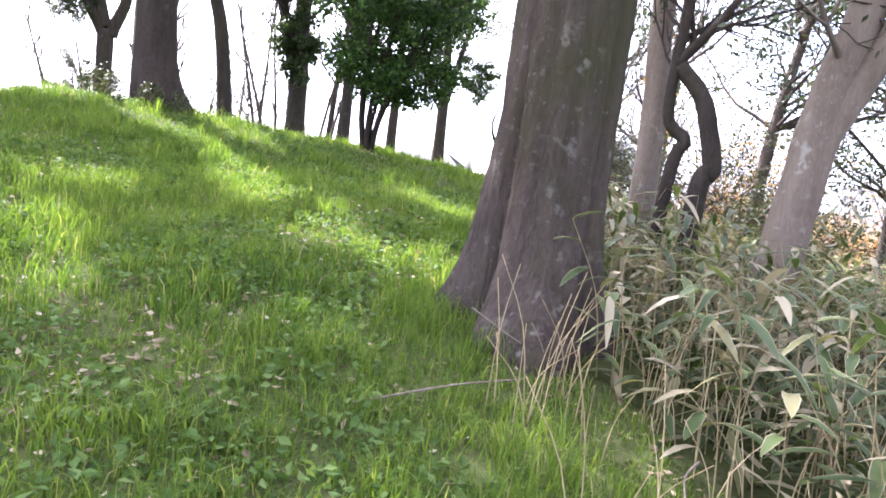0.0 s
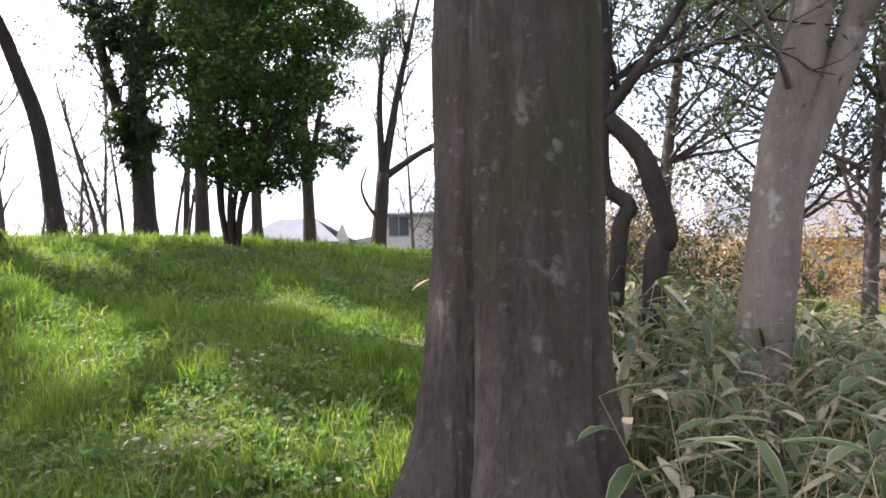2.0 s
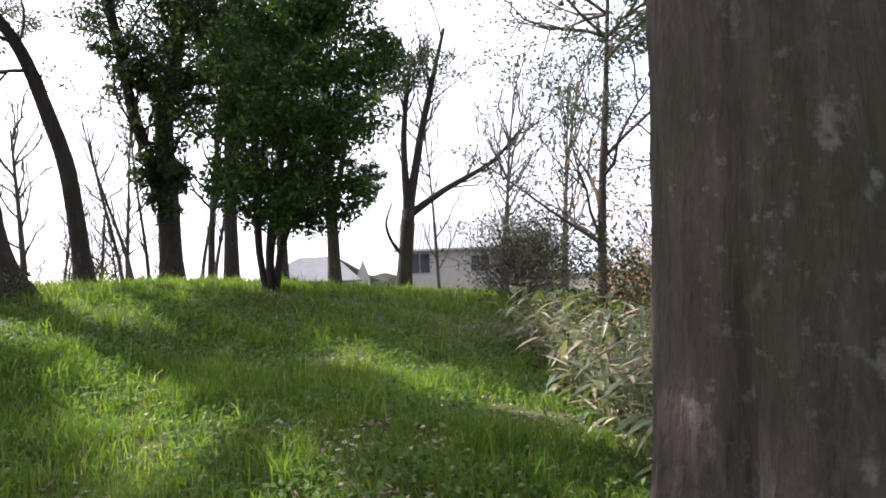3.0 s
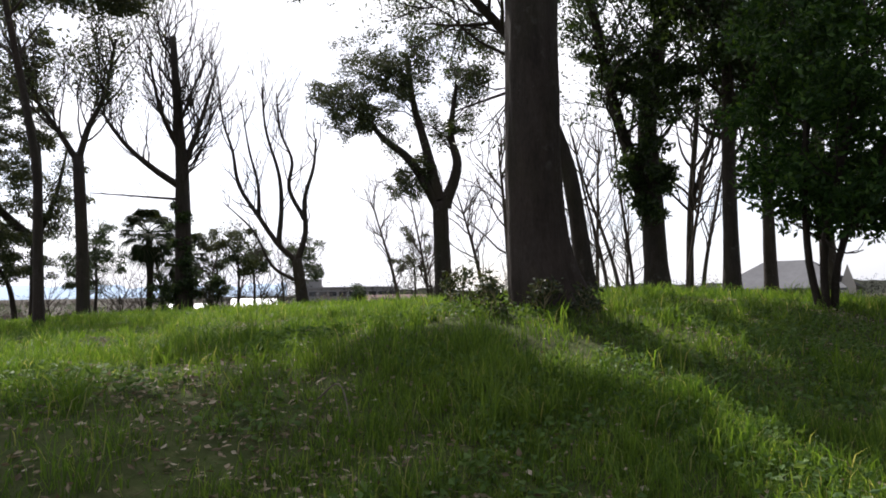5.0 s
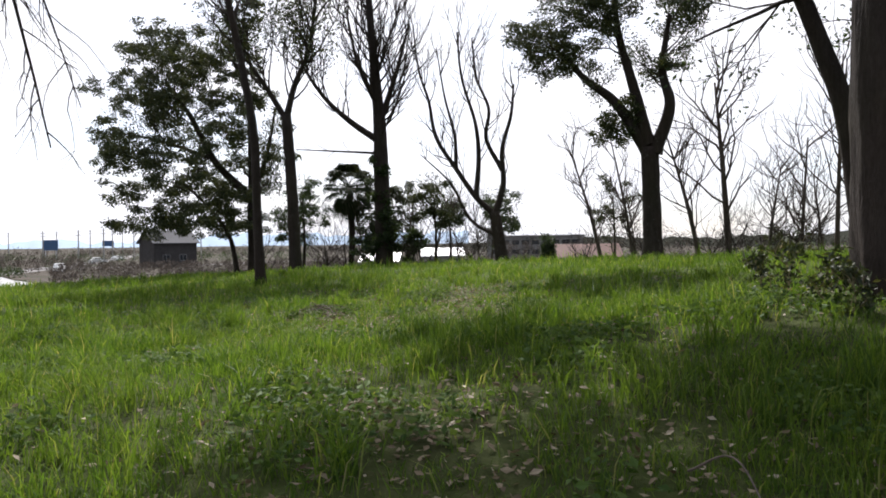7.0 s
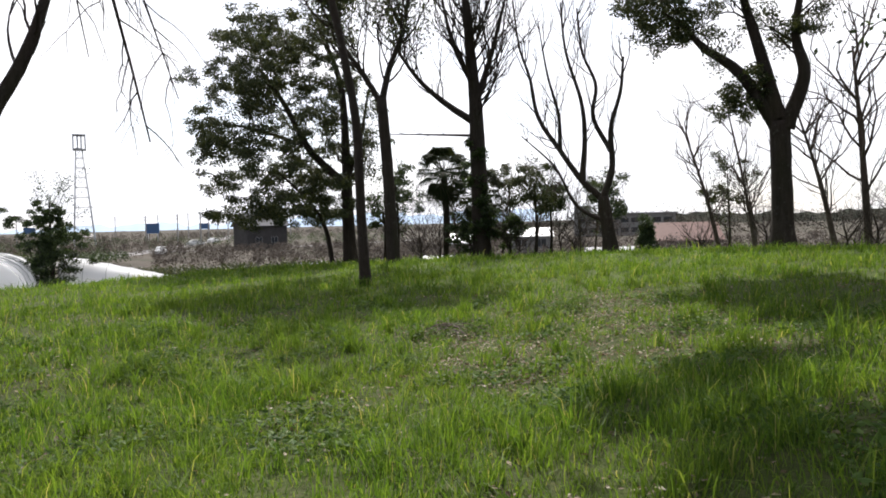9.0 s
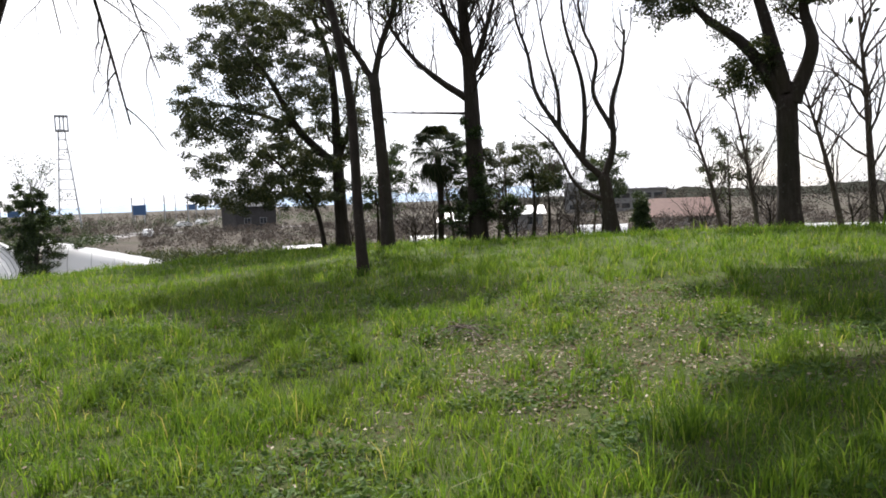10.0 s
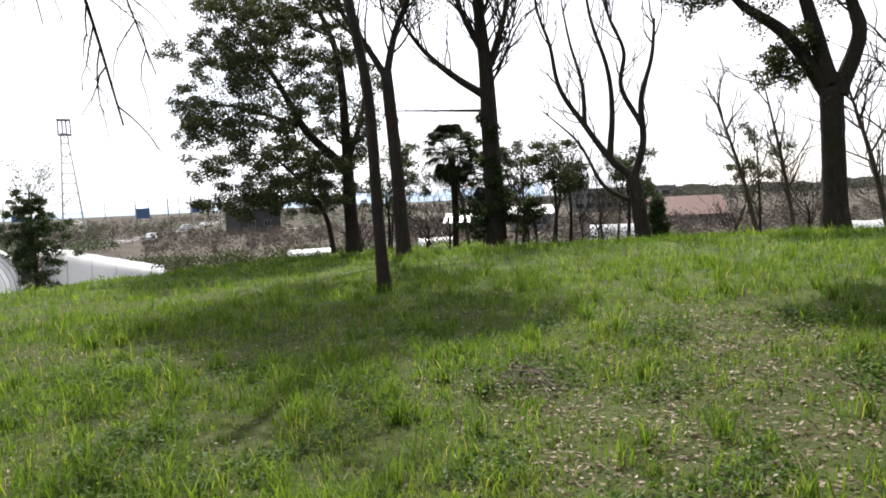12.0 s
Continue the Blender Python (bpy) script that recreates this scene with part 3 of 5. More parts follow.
# dense evergreen bush on the crest
def evergreen(place):
    x, y = place
    z = float(height(x, y))
    top = holder("evergreen_shrub", (x, y, z), "dense dark green evergreen shrub with several thin stems", "shrub")
    tips = []
    for a in range(6):
        wood = Geo()
        d = Vector((math.cos(a * 1.05 + 0.3), math.sin(a * 1.05 + 0.3), 0))
        line = smooth_line([(x + d.x * 0.08, y + d.y * 0.08, z - 0.15), (x + d.x * 0.25, y + d.y * 0.25, z + 0.9), (x + 0.35 + d.x * 0.6, y + d.y * 0.6, z + 2.4), (x + 0.7 + d.x * 0.8, y + d.y * 0.8, z + 4.0)], 12)
        tube(wood, line, np.linspace(0.06, 0.025, 12), 7, rough=0.03)
        for _ in range(6):
            i = RNG.integers(4, 11)
            shoot(wood, line[i], d[:] + RNG.standard_normal(3) * 0.5, 0.9, 0.02, 1, tips)
        part("stem", wood, BARK_DARK, top)
    g = Geo()
    for k in range(320):
        u, w = RNG.uniform(0, 2 * np.pi), RNG.uniform(0, 1)
        hz = 1.2 + 5.5 * w
        rr = 1.75 * math.sin(math.pi * min(1, (w * 0.8 + 0.14))) ** 0.7 * RNG.uniform(0.25, 1.08)
        leaves(g, cloud((x + 0.85 * min(1, 0.3 + w) + rr * math.cos(u), y + 0.1 + rr * math.sin(u), z + hz), 0.34, 120, 0.8), 0.115, aspect=0.45)
    part("crown", g, LEAF_BUSH, top, smooth=False)


evergreen((1.84, 11.5))

# far right of the crest
tree("spreading_tree", [([(9.37, 31.21, 1.3), (9.77, 31.09, 5.23)], 0.40, 0.33), ([(9.8, 31.08, 5.0), (11.56, 30.56, 6.2), (13.76, 29.9, 7.45), (15.2, 29.5, 9)], 0.2, 0.06),
                        ([(9.77, 31.08, 5.1), (10.47, 30.88, 8.84), (11.05, 30.71, 11.3), (11.76, 30.5, 14.2)], 0.24, 0.08), ([(9.73, 31.1, 5.1), (9.68, 31.12, 8.94), (10.13, 30.98, 12.5)], 0.22, 0.08),
                        ([(9.5, 31.17, 2.9), (8.95, 31.33, 3.7), (8.7, 31.39, 4.6), (9.0, 31.3, 5.6)], 0.11, 0.04)], BARK_DARK,
     "bare-limbed tree forking low into long rising branches", flare=0.3,
     sprouts=((1, 0.3, 1, 8, 2.2, 0.05, 2, 3, 0.15, 0.6), (2, 0.3, 1, 10, 2.4, 0.05, 2, 3, 0.2, 0.5), (3, 0.3, 1, 9, 2.4, 0.05, 2, 3, 0.2, 0.5)), leaf=LEAF_DARK, leaf_n=3, leaf_r=0.4, leaf_size=0.13,
     clumps=(((9.2, 31, 12), 1.8, 900, 0.7), ((11, 31, 12.5), 2.0, 900, 0.7)))
for sx, sy, lx in ((12.6, 26, 0.8), (13.6, 29, 1.6), (14.5, 24.5, 1.2), (16, 27, 0.6), (11.8, 33, -0.5)):
    z = float(height(sx, sy))
    tree("bare_tree", [([(sx, sy, z), (sx + lx * 0.2, sy, z + 3), (sx + lx * 0.5, sy, z + 6), (sx + lx, sy, z + 9)], 0.11, 0.03)], BARK_BARE, "thin bare tree with fine upright twigs",
         group="bare trees at the edge of the mound", sprouts=((0, 0.2, 1, 14, 2.6, 0.04, 2, 3, 0.2, 0.6),))

# bare tree that forks like a Y
tree("bare_forked_tree", [([(-14.44, 26.03, 1.25), (-14.65, 25.93, 2.53), (-14.77, 25.88, 3.5)], 0.26, 0.21),
                          ([(-14.77, 25.88, 3.4), (-15.45, 25.56, 4.11), (-16.18, 25.23, 5.28), (-16.9, 24.89, 6.57), (-17.16, 24.78, 8.04), (-17.51, 24.61, 9.3), (-17.72, 24.52, 11.17)], 0.13, 0.025),
                          ([(-14.77, 25.88, 3.4), (-14.45, 26.02, 4.57), (-14.48, 26.01, 5.99), (-14.14, 26.16, 7.37), (-14.04, 26.21, 8.59)], 0.14, 0.04),
                          ([(-15.45, 25.56, 4.11), (-15.34, 25.61, 5.64), (-15.44, 25.56, 7.07), (-15.93, 25.34, 8.94), (-16.08, 25.27, 10.77)], 0.12, 0.03),
                          ([(-14.49, 26.0, 5.18), (-15.05, 25.74, 6.44), (-14.95, 25.79, 7.64), (-15.38, 25.59, 8.89), (-15.54, 25.52, 10.51)], 0.10, 0.03),
                          ([(-14.65, 25.93, 2.53), (-15.65, 25.47, 3.19), (-16.37, 25.14, 4.67), (-17.49, 24.62, 5.89)], 0.09, 0.02),
                          ([(-16.18, 25.23, 5.28), (-16.2, 25.2, 6.6), (-16.6, 25.1, 8.2), (-16.9, 25.0, 10.2)], 0.09, 0.02)], BARK_DARK,
     "leafless tree forking low into slender pruned limbs", flare=0.3, sprouts=((1, 0.2, 1, 15, 1.6, 0.026, 2, 3, 0.22, 0.6), (2, 0.3, 1, 7, 1.0, 0.03, 2, 2, 0.3, 0.5), (3, 0.2, 1, 12, 1.5, 0.024, 2, 3, 0.22, 0.6), (4, 0.2, 1, 12, 1.5, 0.024, 2, 3, 0.22, 0.6), (6, 0.2, 1, 8, 1.1, 0.025, 2, 2, 0.3, 0.5), (5, 0.3, 1, 6, 0.8, 0.02, 1, 2, 0.2, 0.6)))

# tree with rounded leaf clumps
tree("clumped_tree", [([(-9.18, 28.42, 1.55), (-9.22, 28.42, 3.71), (-9.27, 28.41, 5.9)], 0.37, 0.34),
                      ([(-9.27, 28.41, 5.6), (-10.47, 28.15, 7.68), (-11.71, 27.88, 8.82), (-12.6, 27.7, 10.0)], 0.26, 0.07),
                      ([(-9.3, 28.39, 6.0), (-9.86, 28.28, 8.36), (-10.37, 28.17, 10.34), (-10.6, 28.1, 12.4)], 0.26, 0.08),
                      ([(-9.1, 28.44, 5.7), (-8.53, 28.57, 7.43), (-8.78, 28.51, 8.9), (-8.5, 28.55, 11.0)], 0.28, 0.08)], BARK_DARK,
     "stout dark tree with upswept limbs and rounded leaf clumps", flare=0.55,
     sprouts=((1, 0.45, 1, 8, 1.4, 0.04, 2, 3, 0.1, 0.8), (2, 0.5, 1, 8, 1.4, 0.04, 2, 3, 0.1, 0.8), (3, 0.5, 1, 8, 1.4, 0.04, 2, 3, 0.1, 0.8)), leaf=LEAF_OLIVE, leaf_n=22, leaf_r=0.33, leaf_size=0.115,
     clumps=(((-10.5, 28.0, 6.7), 0.95, 1000, 0.9), ((-9.5, 27.6, 13.5), 2.4, 1500, 0.5), ((-12.5, 27.4, 12.2), 1.8, 1000, 0.5), ((-7.2, 28.4, 12.6), 1.8, 1000, 0.5), ((-9.9, 28.1, 7.6), 0.6, 300, 0.8), ((-12.9, 27.6, 9.6), 1.3, 1000, 0.6), ((-13.9, 27.4, 10.6), 1.4, 1100, 0.6), ((-11.5, 27.8, 10.6), 1.3, 800, 0.6), ((-10.2, 28, 12), 1.6, 1100, 0.6), ((-8, 28.5, 11.4), 1.5, 1000, 0.6), ((-8.6, 28.4, 9.0), 0.7, 300, 0.7)))

# tall bare tree with ivy at its foot
tree("bare_tall_tree", [([(-20.97, 26.77, 1.09), (-21.07, 26.69, 5.57), (-21.12, 26.66, 7.97), (-21.29, 26.53, 10.59), (-21.48, 26.39, 14.0)], 0.42, 0.14),
                        ([(-21.14, 26.65, 7.0), (-22.2, 25.88, 7.9), (-23.15, 25.18, 9.02), (-24.08, 24.5, 10.74)], 0.17, 0.05), ([(-21.2, 26.56, 6.44), (-22.62, 25.56, 6.53), (-24.2, 24.42, 6.62)], 0.06, 0.02),
                        ([(-21.06, 26.71, 8.0), (-20.49, 27.12, 10.07), (-19.97, 27.49, 12.4)], 0.15, 0.05), ([(-21.15, 26.6, 8.6), (-21.9, 26.1, 10.6), (-22.3, 25.8, 13)], 0.14, 0.04)], BARK_DARK,
     "tall leafless tree with many upright branches", flare=0.35,
     sprouts=((0, 0.42, 1, 34, 2.9, 0.05, 2, 4, 0.22, 0.75), (1, 0.3, 1, 16, 2.0, 0.035, 2, 3, 0.25, 0.6), (3, 0.2, 1, 8, 1.8, 0.04, 2, 3, 0.3, 0.5), (4, 0.2, 1, 8, 1.8, 0.04, 2, 3, 0.3, 0.5), (2, 0.3, 1, 5, 0.8, 0.015, 1, 2, 0.1, 0.7)),
     leaf=LEAF_DARK, leaf_n=0, clumps=(((-20.7, 26.6, 3.0), 0.55, 900, 2.6), ((-21.6, 26.4, 2.2), 0.8, 800, 1.3), ((-19.9, 27.2, 2.2), 0.7, 600, 1.2), ((-21.1, 26.5, 5.2), 0.5, 500, 2.2)))
# slim double tree
# its three highest clumps are added to throw shade on the open plateau
tree("slim_forked_tree", [([(-20.43, 20.46, 1.37), (-20.51, 20.39, 4.18), (-20.64, 20.27, 7.2)], 0.23, 0.19), ([(-20.64, 20.27, 7.0), (-21.13, 19.81, 8.13), (-21.66, 19.3, 9.31), (-22.1, 18.9, 11.4)], 0.12, 0.04),
                          ([(-20.64, 20.27, 7.0), (-20.4, 20.49, 8.32), (-20.01, 20.86, 9.67), (-19.8, 21.1, 11.8)], 0.13, 0.05)], BARK_DARK, "slim dark tree forking high into a narrow crown", flare=0.3,
     sprouts=((1, 0.1, 1, 14, 2.1, 0.04, 2, 4, 0.2, 0.6), (2, 0.1, 1, 16, 2.1, 0.04, 2, 4, 0.2, 0.6)), leaf=LEAF_OLIVE, leaf_n=5, leaf_r=0.45, leaf_size=0.14,
     clumps=(((-20.0, 18.6, 13.2), 2.4, 3300, 0.5), ((-18.2, 19.4, 12.9), 1.6, 1700, 0.5), ((-21.8, 17.4, 12.6), 1.6, 1700, 0.5), ((-21.6, 19.4, 11.0), 1.1, 300, 0.6)))
# thin dark stem on the plateau
tree("thin_tree", [([(-14.09, 12.81, 1.47), (-14.13, 12.76, 2.67), (-14.17, 12.73, 4.8), (-14.31, 12.58, 6.2), (-14.46, 12.43, 7.34), (-14.75, 12.2, 9.2)], 0.115, 0.07)], BARK_DARK, "thin dark tree leaning slightly on the open grass", flare=0.3,
     sprouts=((0, 0.78, 1, 7, 1.7, 0.03, 2, 3, 0.15, 0.8),), leaf=LEAF_OLIVE, leaf_n=5, leaf_r=0.4, leaf_size=0.13)
# broad evergreen at the edge
CAMPHOR = []
for _ in range(230):
    a, w = RNG.uniform(0, 6.28), RNG.uniform(0, 1)
    rr = 3.6 * math.sqrt(RNG.uniform(0.05, 1)) * (0.55 + 0.6 * math.sin(math.pi * (0.15 + 0.75 * w)))
    CAMPHOR.append(((-27.3 + rr * math.cos(a), 21.2 + rr * math.sin(a), 2.9 + 8.6 * w), 0.75, 125, 0.6))
tree("broad_evergreen_tree", [([(-25.61, 23.2, 1.06), (-25.66, 23.15, 3.81), (-25.66, 23.15, 5.76), (-25.77, 23.03, 8.88), (-26.35, 22.4, 11.25)], 0.30, 0.08), ([(-25.7, 23.1, 4.4), (-26.74, 21.98, 6.02), (-27.41, 21.26, 7.94), (-28.15, 20.46, 9.59)], 0.2, 0.06),
                              ([(-26.14, 22.63, 0.9), (-26.35, 22.41, 2.62), (-26.88, 21.83, 3.86), (-27.6, 21, 5)], 0.12, 0.04), ([(-25.66, 23.15, 4.6), (-25.2, 23.6, 6.4), (-24.9, 23.9, 8.6)], 0.13, 0.04), ([(-26.9, 21.8, 6.2), (-28.3, 20.3, 6.9), (-29.5, 19, 7.2)], 0.10, 0.03)], BARK_DARK,
     "broad evergreen tree with loose olive-green foliage", flare=0.35,
     sprouts=((0, 0.35, 1, 9, 1.8, 0.04, 2, 3, 0.05, 0.9), (1, 0.3, 1, 9, 1.8, 0.04, 2, 3, 0.05, 0.9), (2, 0.4, 1, 5, 1.4, 0.03, 2, 3, 0.05, 0.9), (4, 0.3, 1, 6, 1.4, 0.03, 2, 3, 0, 0.9)), leaf=LEAF_OLIVE, leaf_n=34, leaf_r=0.5, leaf_size=0.115, clumps=CAMPHOR)

# palm
def palm(x, y, h, n):
    z = float(height(x, y))
    top = holder("palm_tree", (x, y, z), "windmill palm with a shaggy trunk and drooping fans", "palm tree", "palms beside the tall bare tree")
    g = Geo()
    tube(g, smooth_line([(x, y, z - 0.2), (x + 0.08, y, z + h * 0.5), (x - 0.05, y, z + h)], 14), np.linspace(0.15, 0.17, 14), 10, rough=0.12)
    part("trunk", g, BARK_DARK, top)
    for k in range(n):
        a, el = k * 2.4, RNG.uniform(-1.35, 1.1)
        d = np.array([math.cos(a) * math.cos(el), math.sin(a) * math.cos(el), math.sin(el)])
        g = Geo()
        s = np.array([x - 0.05, y, z + h])
        e = s + d * 0.95
        tube(g, np.array([s, s + d * 0.4, e]), [0.02, 0.015, 0.01], 4)
        side = np.cross(d, (0, 0, 1))
        side /= np.linalg.norm(side) + 1e-6
        up = np.cross(side, d)
        for q in np.linspace(-1.9, 1.9, 31):
            w = d * math.cos(q) + side * math.sin(q)
            m, tip = e + w * 0.34 + up * 0.03, e + w * RNG.uniform(0.5, 0.8) - np.array([0, 0, RNG.uniform(0.15, 0.5)])
            b = np.cross(w, up) * 0.024
            g.add([e, m + b, tip, m - b], [(0, 1, 2, 3)])
        part("frond", g, LEAF_PALM, top, smooth=False)


palm(-24.4, 28.45, 4.4, 60)
palm(-23.3, 29.6, 3.4, 36)

# tree at the south edge, with hanging twigs
HANG = [([(-16.6, 6.35, 7.0), (-17.6, 7.8, 9.6), (-19.0, 9.4, 9.4), (-19.8, 10.5, 7.2), (-20.1, 11.2, 4.9)], 0.075, 0.02), ([(-16.6, 6.35, 7.6), (-18.2, 8.6, 10.6), (-20.4, 11.0, 9.4), (-21.6, 12.9, 6.4)], 0.06, 0.015),
        ([(-18.3, 8.6, 9.6), (-19.0, 9.0, 8.2), (-19.3, 9.4, 6.6)], 0.035, 0.01)]
tree("edge_tree", [([(-16.66, 6.0, 1.3), (-16.6, 6.22, 3.85), (-16.58, 6.36, 6.3), (-16.6, 6.3, 9.5)], 0.30, 0.22), ([(-16.58, 6.5, 4.7), (-16.46, 6.98, 5.62), (-16.35, 7.4, 6.9), (-16.2, 7.9, 9.5)], 0.13, 0.06), *HANG], BARK_DARK,
     "dark-barked tree at the edge of the mound with drooping bare twigs", flare=0.2,
     sprouts=((1, 0.3, 1, 5, 1.4, 0.03, 2, 2, 0.2, 0.7), (2, 0.45, 1, 13, 1.7, 0.02, 1, 3, -0.16, 0.7), (3, 0.45, 1, 13, 1.7, 0.018, 1, 3, -0.16, 0.7), (4, 0.1, 1, 5, 1.3, 0.014, 1, 2, -0.16, 0.6), (0, 0.8, 1, 6, 2, 0.05, 2, 3, 0.2, 0.6)))

# small trees to the north
for sx, sy, h, lean, r in ((-12.2, 31.5, 5.5, -1.6, 0.11), (-11.2, 33.0, 6.5, -1.2, 0.10), (-5.6, 32.0, 4.2, 0.6, 0.08), (-3.6, 35.0, 5.0, -0.5, 0.08), (-2.0, 36.0, 6.5, 0.3, 0.10), (-28.5, 28.5, 4.0, 0.6, 0.08), (-7.2, 33.5, 8.5, -0.6, 0.17), (-8.0, 31.5, 5.5, -1.4, 0.12), (-4.8, 36.5, 7.5, 0.4, 0.12), (-11.5, 34.5, 4.5, -0.6, 0.07), (-17.5, 30.5, 3.8, 0.5, 0.06), (-18.6, 31.5, 3.2, -0.3, 0.06), (-6.0, 34.5, 4.0, 0.5, 0.07), (-3.2, 33.5, 9.0, 0.3, 0.11), (-19.2, 28.0, 3.6, 0.9, 0.07), (-25.5, 31, 4.2, -0.8, 0.09), (-22.2, 30, 3.5, 0.6, 0.07)):
    z = float(height(sx, sy))
    tree("bare_tree", [([(sx, sy, z), (sx + lean * 0.3, sy, z + h * 0.35), (sx + lean * 0.6, sy, z + h * 0.65), (sx + lean, sy, z + h)], r, r * 0.25)], BARK_BARE, "small leafless tree with fine spreading twigs", group="small bare trees",
         sprouts=((0, 0.25, 1, 15, h * 0.33, r * 0.32, 2, 3, 0.15, 0.8),))
for sx, sy, h, r, mat in ((-18.8, 27.6, 4.3, 1.2, LEAF_OLIVE), (-27.4, 27.2, 3.2, 1.2, LEAF_DARK), (-16.6, 29.5, 3.6, 1.0, LEAF_PINE), (-13.6, 37.0, 6.6, 1.3, LEAF_OLIVE), (-22.5, 31.2, 4.6, 1.1, LEAF_OLIVE), (-19.0, 29.2, 3.6, 0.9, LEAF_PINE), (-26.3, 27.0, 4.5, 1.2, LEAF_DARK), (-5.2, 37.5, 4.0, 1.3, LEAF_OLIVE)):
    z = float(height(sx, sy))
    tree("small_tree", [([(sx, sy, z), (sx + 0.1, sy, z + h * 0.4), (sx, sy, z + h * 0.85)], 0.09, 0.03)], BARK_DARK, "small round-crowned evergreen tree", group="small evergreen trees",
         sprouts=((0, 0.4, 1, 9, 1.0, 0.025, 1, 3, 0.15, 0.8),), leaf=mat, leaf_n=14, leaf_r=0.35, leaf_size=0.12,
         clumps=tuple(((sx + RNG.uniform(-r, r) * 0.8, sy + RNG.uniform(-r, r) * 0.8, z + h * RNG.uniform(0.55, 1.0)), r * 0.5, 120, 0.6) for _ in range(7)))

# leafless undergrowth between the trees at the far edge
for sx, sy, h in ((-26.2, 28.6, 2.6), (-25.2, 27.4, 2.2), (-23.8, 27.2, 3.0), (-22.6, 28.0, 2.4), (-21.9, 27.9, 3.2), (-20.2, 28.4, 2.8), (-19.6, 26.8, 2.2), (-18.3, 28.8, 2.6),
                  (-17.2, 28.0, 2.0), (-8.0, 33.0, 2.6), (-6.8, 31.4, 2.8), (-5.4, 33.6, 3.2), (-4.4, 31.2, 2.2), (-10.6, 31.6, 2.4), (-13.0, 31.0, 1.8), (-27.6, 25.6, 2.0)):
    z = float(height(sx, sy))
    tree("bare_shrub", [([(sx, sy, z), (sx + 0.1, sy, z + h * 0.25), (sx - 0.05, sy, z + h * 0.5)], 0.05, 0.02)], BARK_DARK, "leafless twiggy shrub among the trees", "shrub", "leafless undergrowth",
         sprouts=((0, 0.0, 1, 11, h * 0.75, 0.02, 2, 3, 0.12, 0.9),), sink=0.08)

# ---- the thicket beside the great trunk ----
tree("pale_tree", [([(4.56, 3.34, 0.5), (4.56, 3.34, 2.03), (4.51, 3.36, 2.87), (4.42, 3.4, 5.2), (4.3, 3.5, 8)], 0.145, 0.10)], BARK_PALE, "smooth pale grey trunk rising straight", flare=0.3, sprouts=((0, 0.55, 1, 8, 1.8, 0.04, 2, 3, 0.1, 0.9),), leaf=LEAF_PINE, leaf_n=8, leaf_size=0.09, leaf_r=0.35)
tree("pale_tree", [([(5.15, 1.88, 0.3), (5.29, 1.77, 1.68), (5.37, 1.71, 2.47), (5.48, 1.61, 3.15), (5.7, 1.5, 5.2)], 0.20, 0.13), ([(5.34, 1.73, 1.95), (5.6, 1.51, 2.75), (5.78, 1.36, 3.5), (6.1, 1.1, 5)], 0.13, 0.08)], BARK_PALE,
     "pale smooth-barked tree leaning and forking among bamboo grass", flare=0.4, sprouts=((0, 0.6, 1, 5, 1.4, 0.03, 2, 3, 0.1, 0.9), (1, 0.4, 1, 5, 1.4, 0.03, 2, 3, 0.1, 0.9)), leaf=LEAF_PINE, leaf_n=5, leaf_size=0.09, leaf_r=0.35)
tree("twisted_tree", [([(4.51, 2.19, 0.4), (4.55, 2.17, 1.49), (4.62, 2.12, 1.67), (4.53, 2.18, 2.13), (4.44, 2.24, 2.36), (4.28, 2.35, 2.57)], 0.095, 0.075),
                      ([(4.26, 2.36, 0.5), (4.33, 2.31, 1.67), (4.39, 2.26, 1.9), (4.25, 2.36, 2.09), (4.24, 2.36, 2.59), (4.27, 2.35, 3.15), (4.24, 2.37, 4.2)], 0.07, 0.04),
                      ([(4.25, 2.36, 2.6), (4.41, 2.26, 2.82), (4.59, 2.14, 3.12), (4.9, 1.95, 3.7), (5.2, 1.8, 4.3)], 0.055, 0.02)], BARK_DARK, "small dark tree with kinked, twisted stems",
     sprouts=((1, 0.55, 1, 8, 1.1, 0.02, 2, 3, 0.08, 0.9), (2, 0.1, 1, 9, 1.1, 0.02, 2, 3, 0.05, 0.9)), leaf=LEAF_PINE, leaf_n=3, leaf_size=0.08, leaf_r=0.3)
for sx, sy, h, lean, r, n in ((8.4, 7.4, 7.0, 0.7, 0.13, 26), (9.6, 4.6, 6.0, 0.3, 0.11, 24), (7.4, 9.6, 6.5, 0.3, 0.10, 20), (10.8, 7.0, 6.0, -0.3, 0.10, 24), (12.2, 3.6, 6.2, 0.0, 0.12, 22)):
    z = float(height(sx, sy))
    tree("grey_green_tree", [([(sx, sy, z), (sx + lean * 0.2, sy - 0.1, z + h * 0.35), (sx + lean * 0.6, sy - 0.2, z + h * 0.65), (sx + lean, sy - 0.3, z + h)], r, r * 0.3)], BARK_BARE, "tree with level branches and sparse grey-green leaves", group="trees in the thicket",
         sprouts=((0, 0.28, 1, n, 2.3, 0.035, 2, 3, 0.0, 1.1),), leaf=LEAF_PINE, leaf_n=24, leaf_size=0.085, leaf_r=0.34)
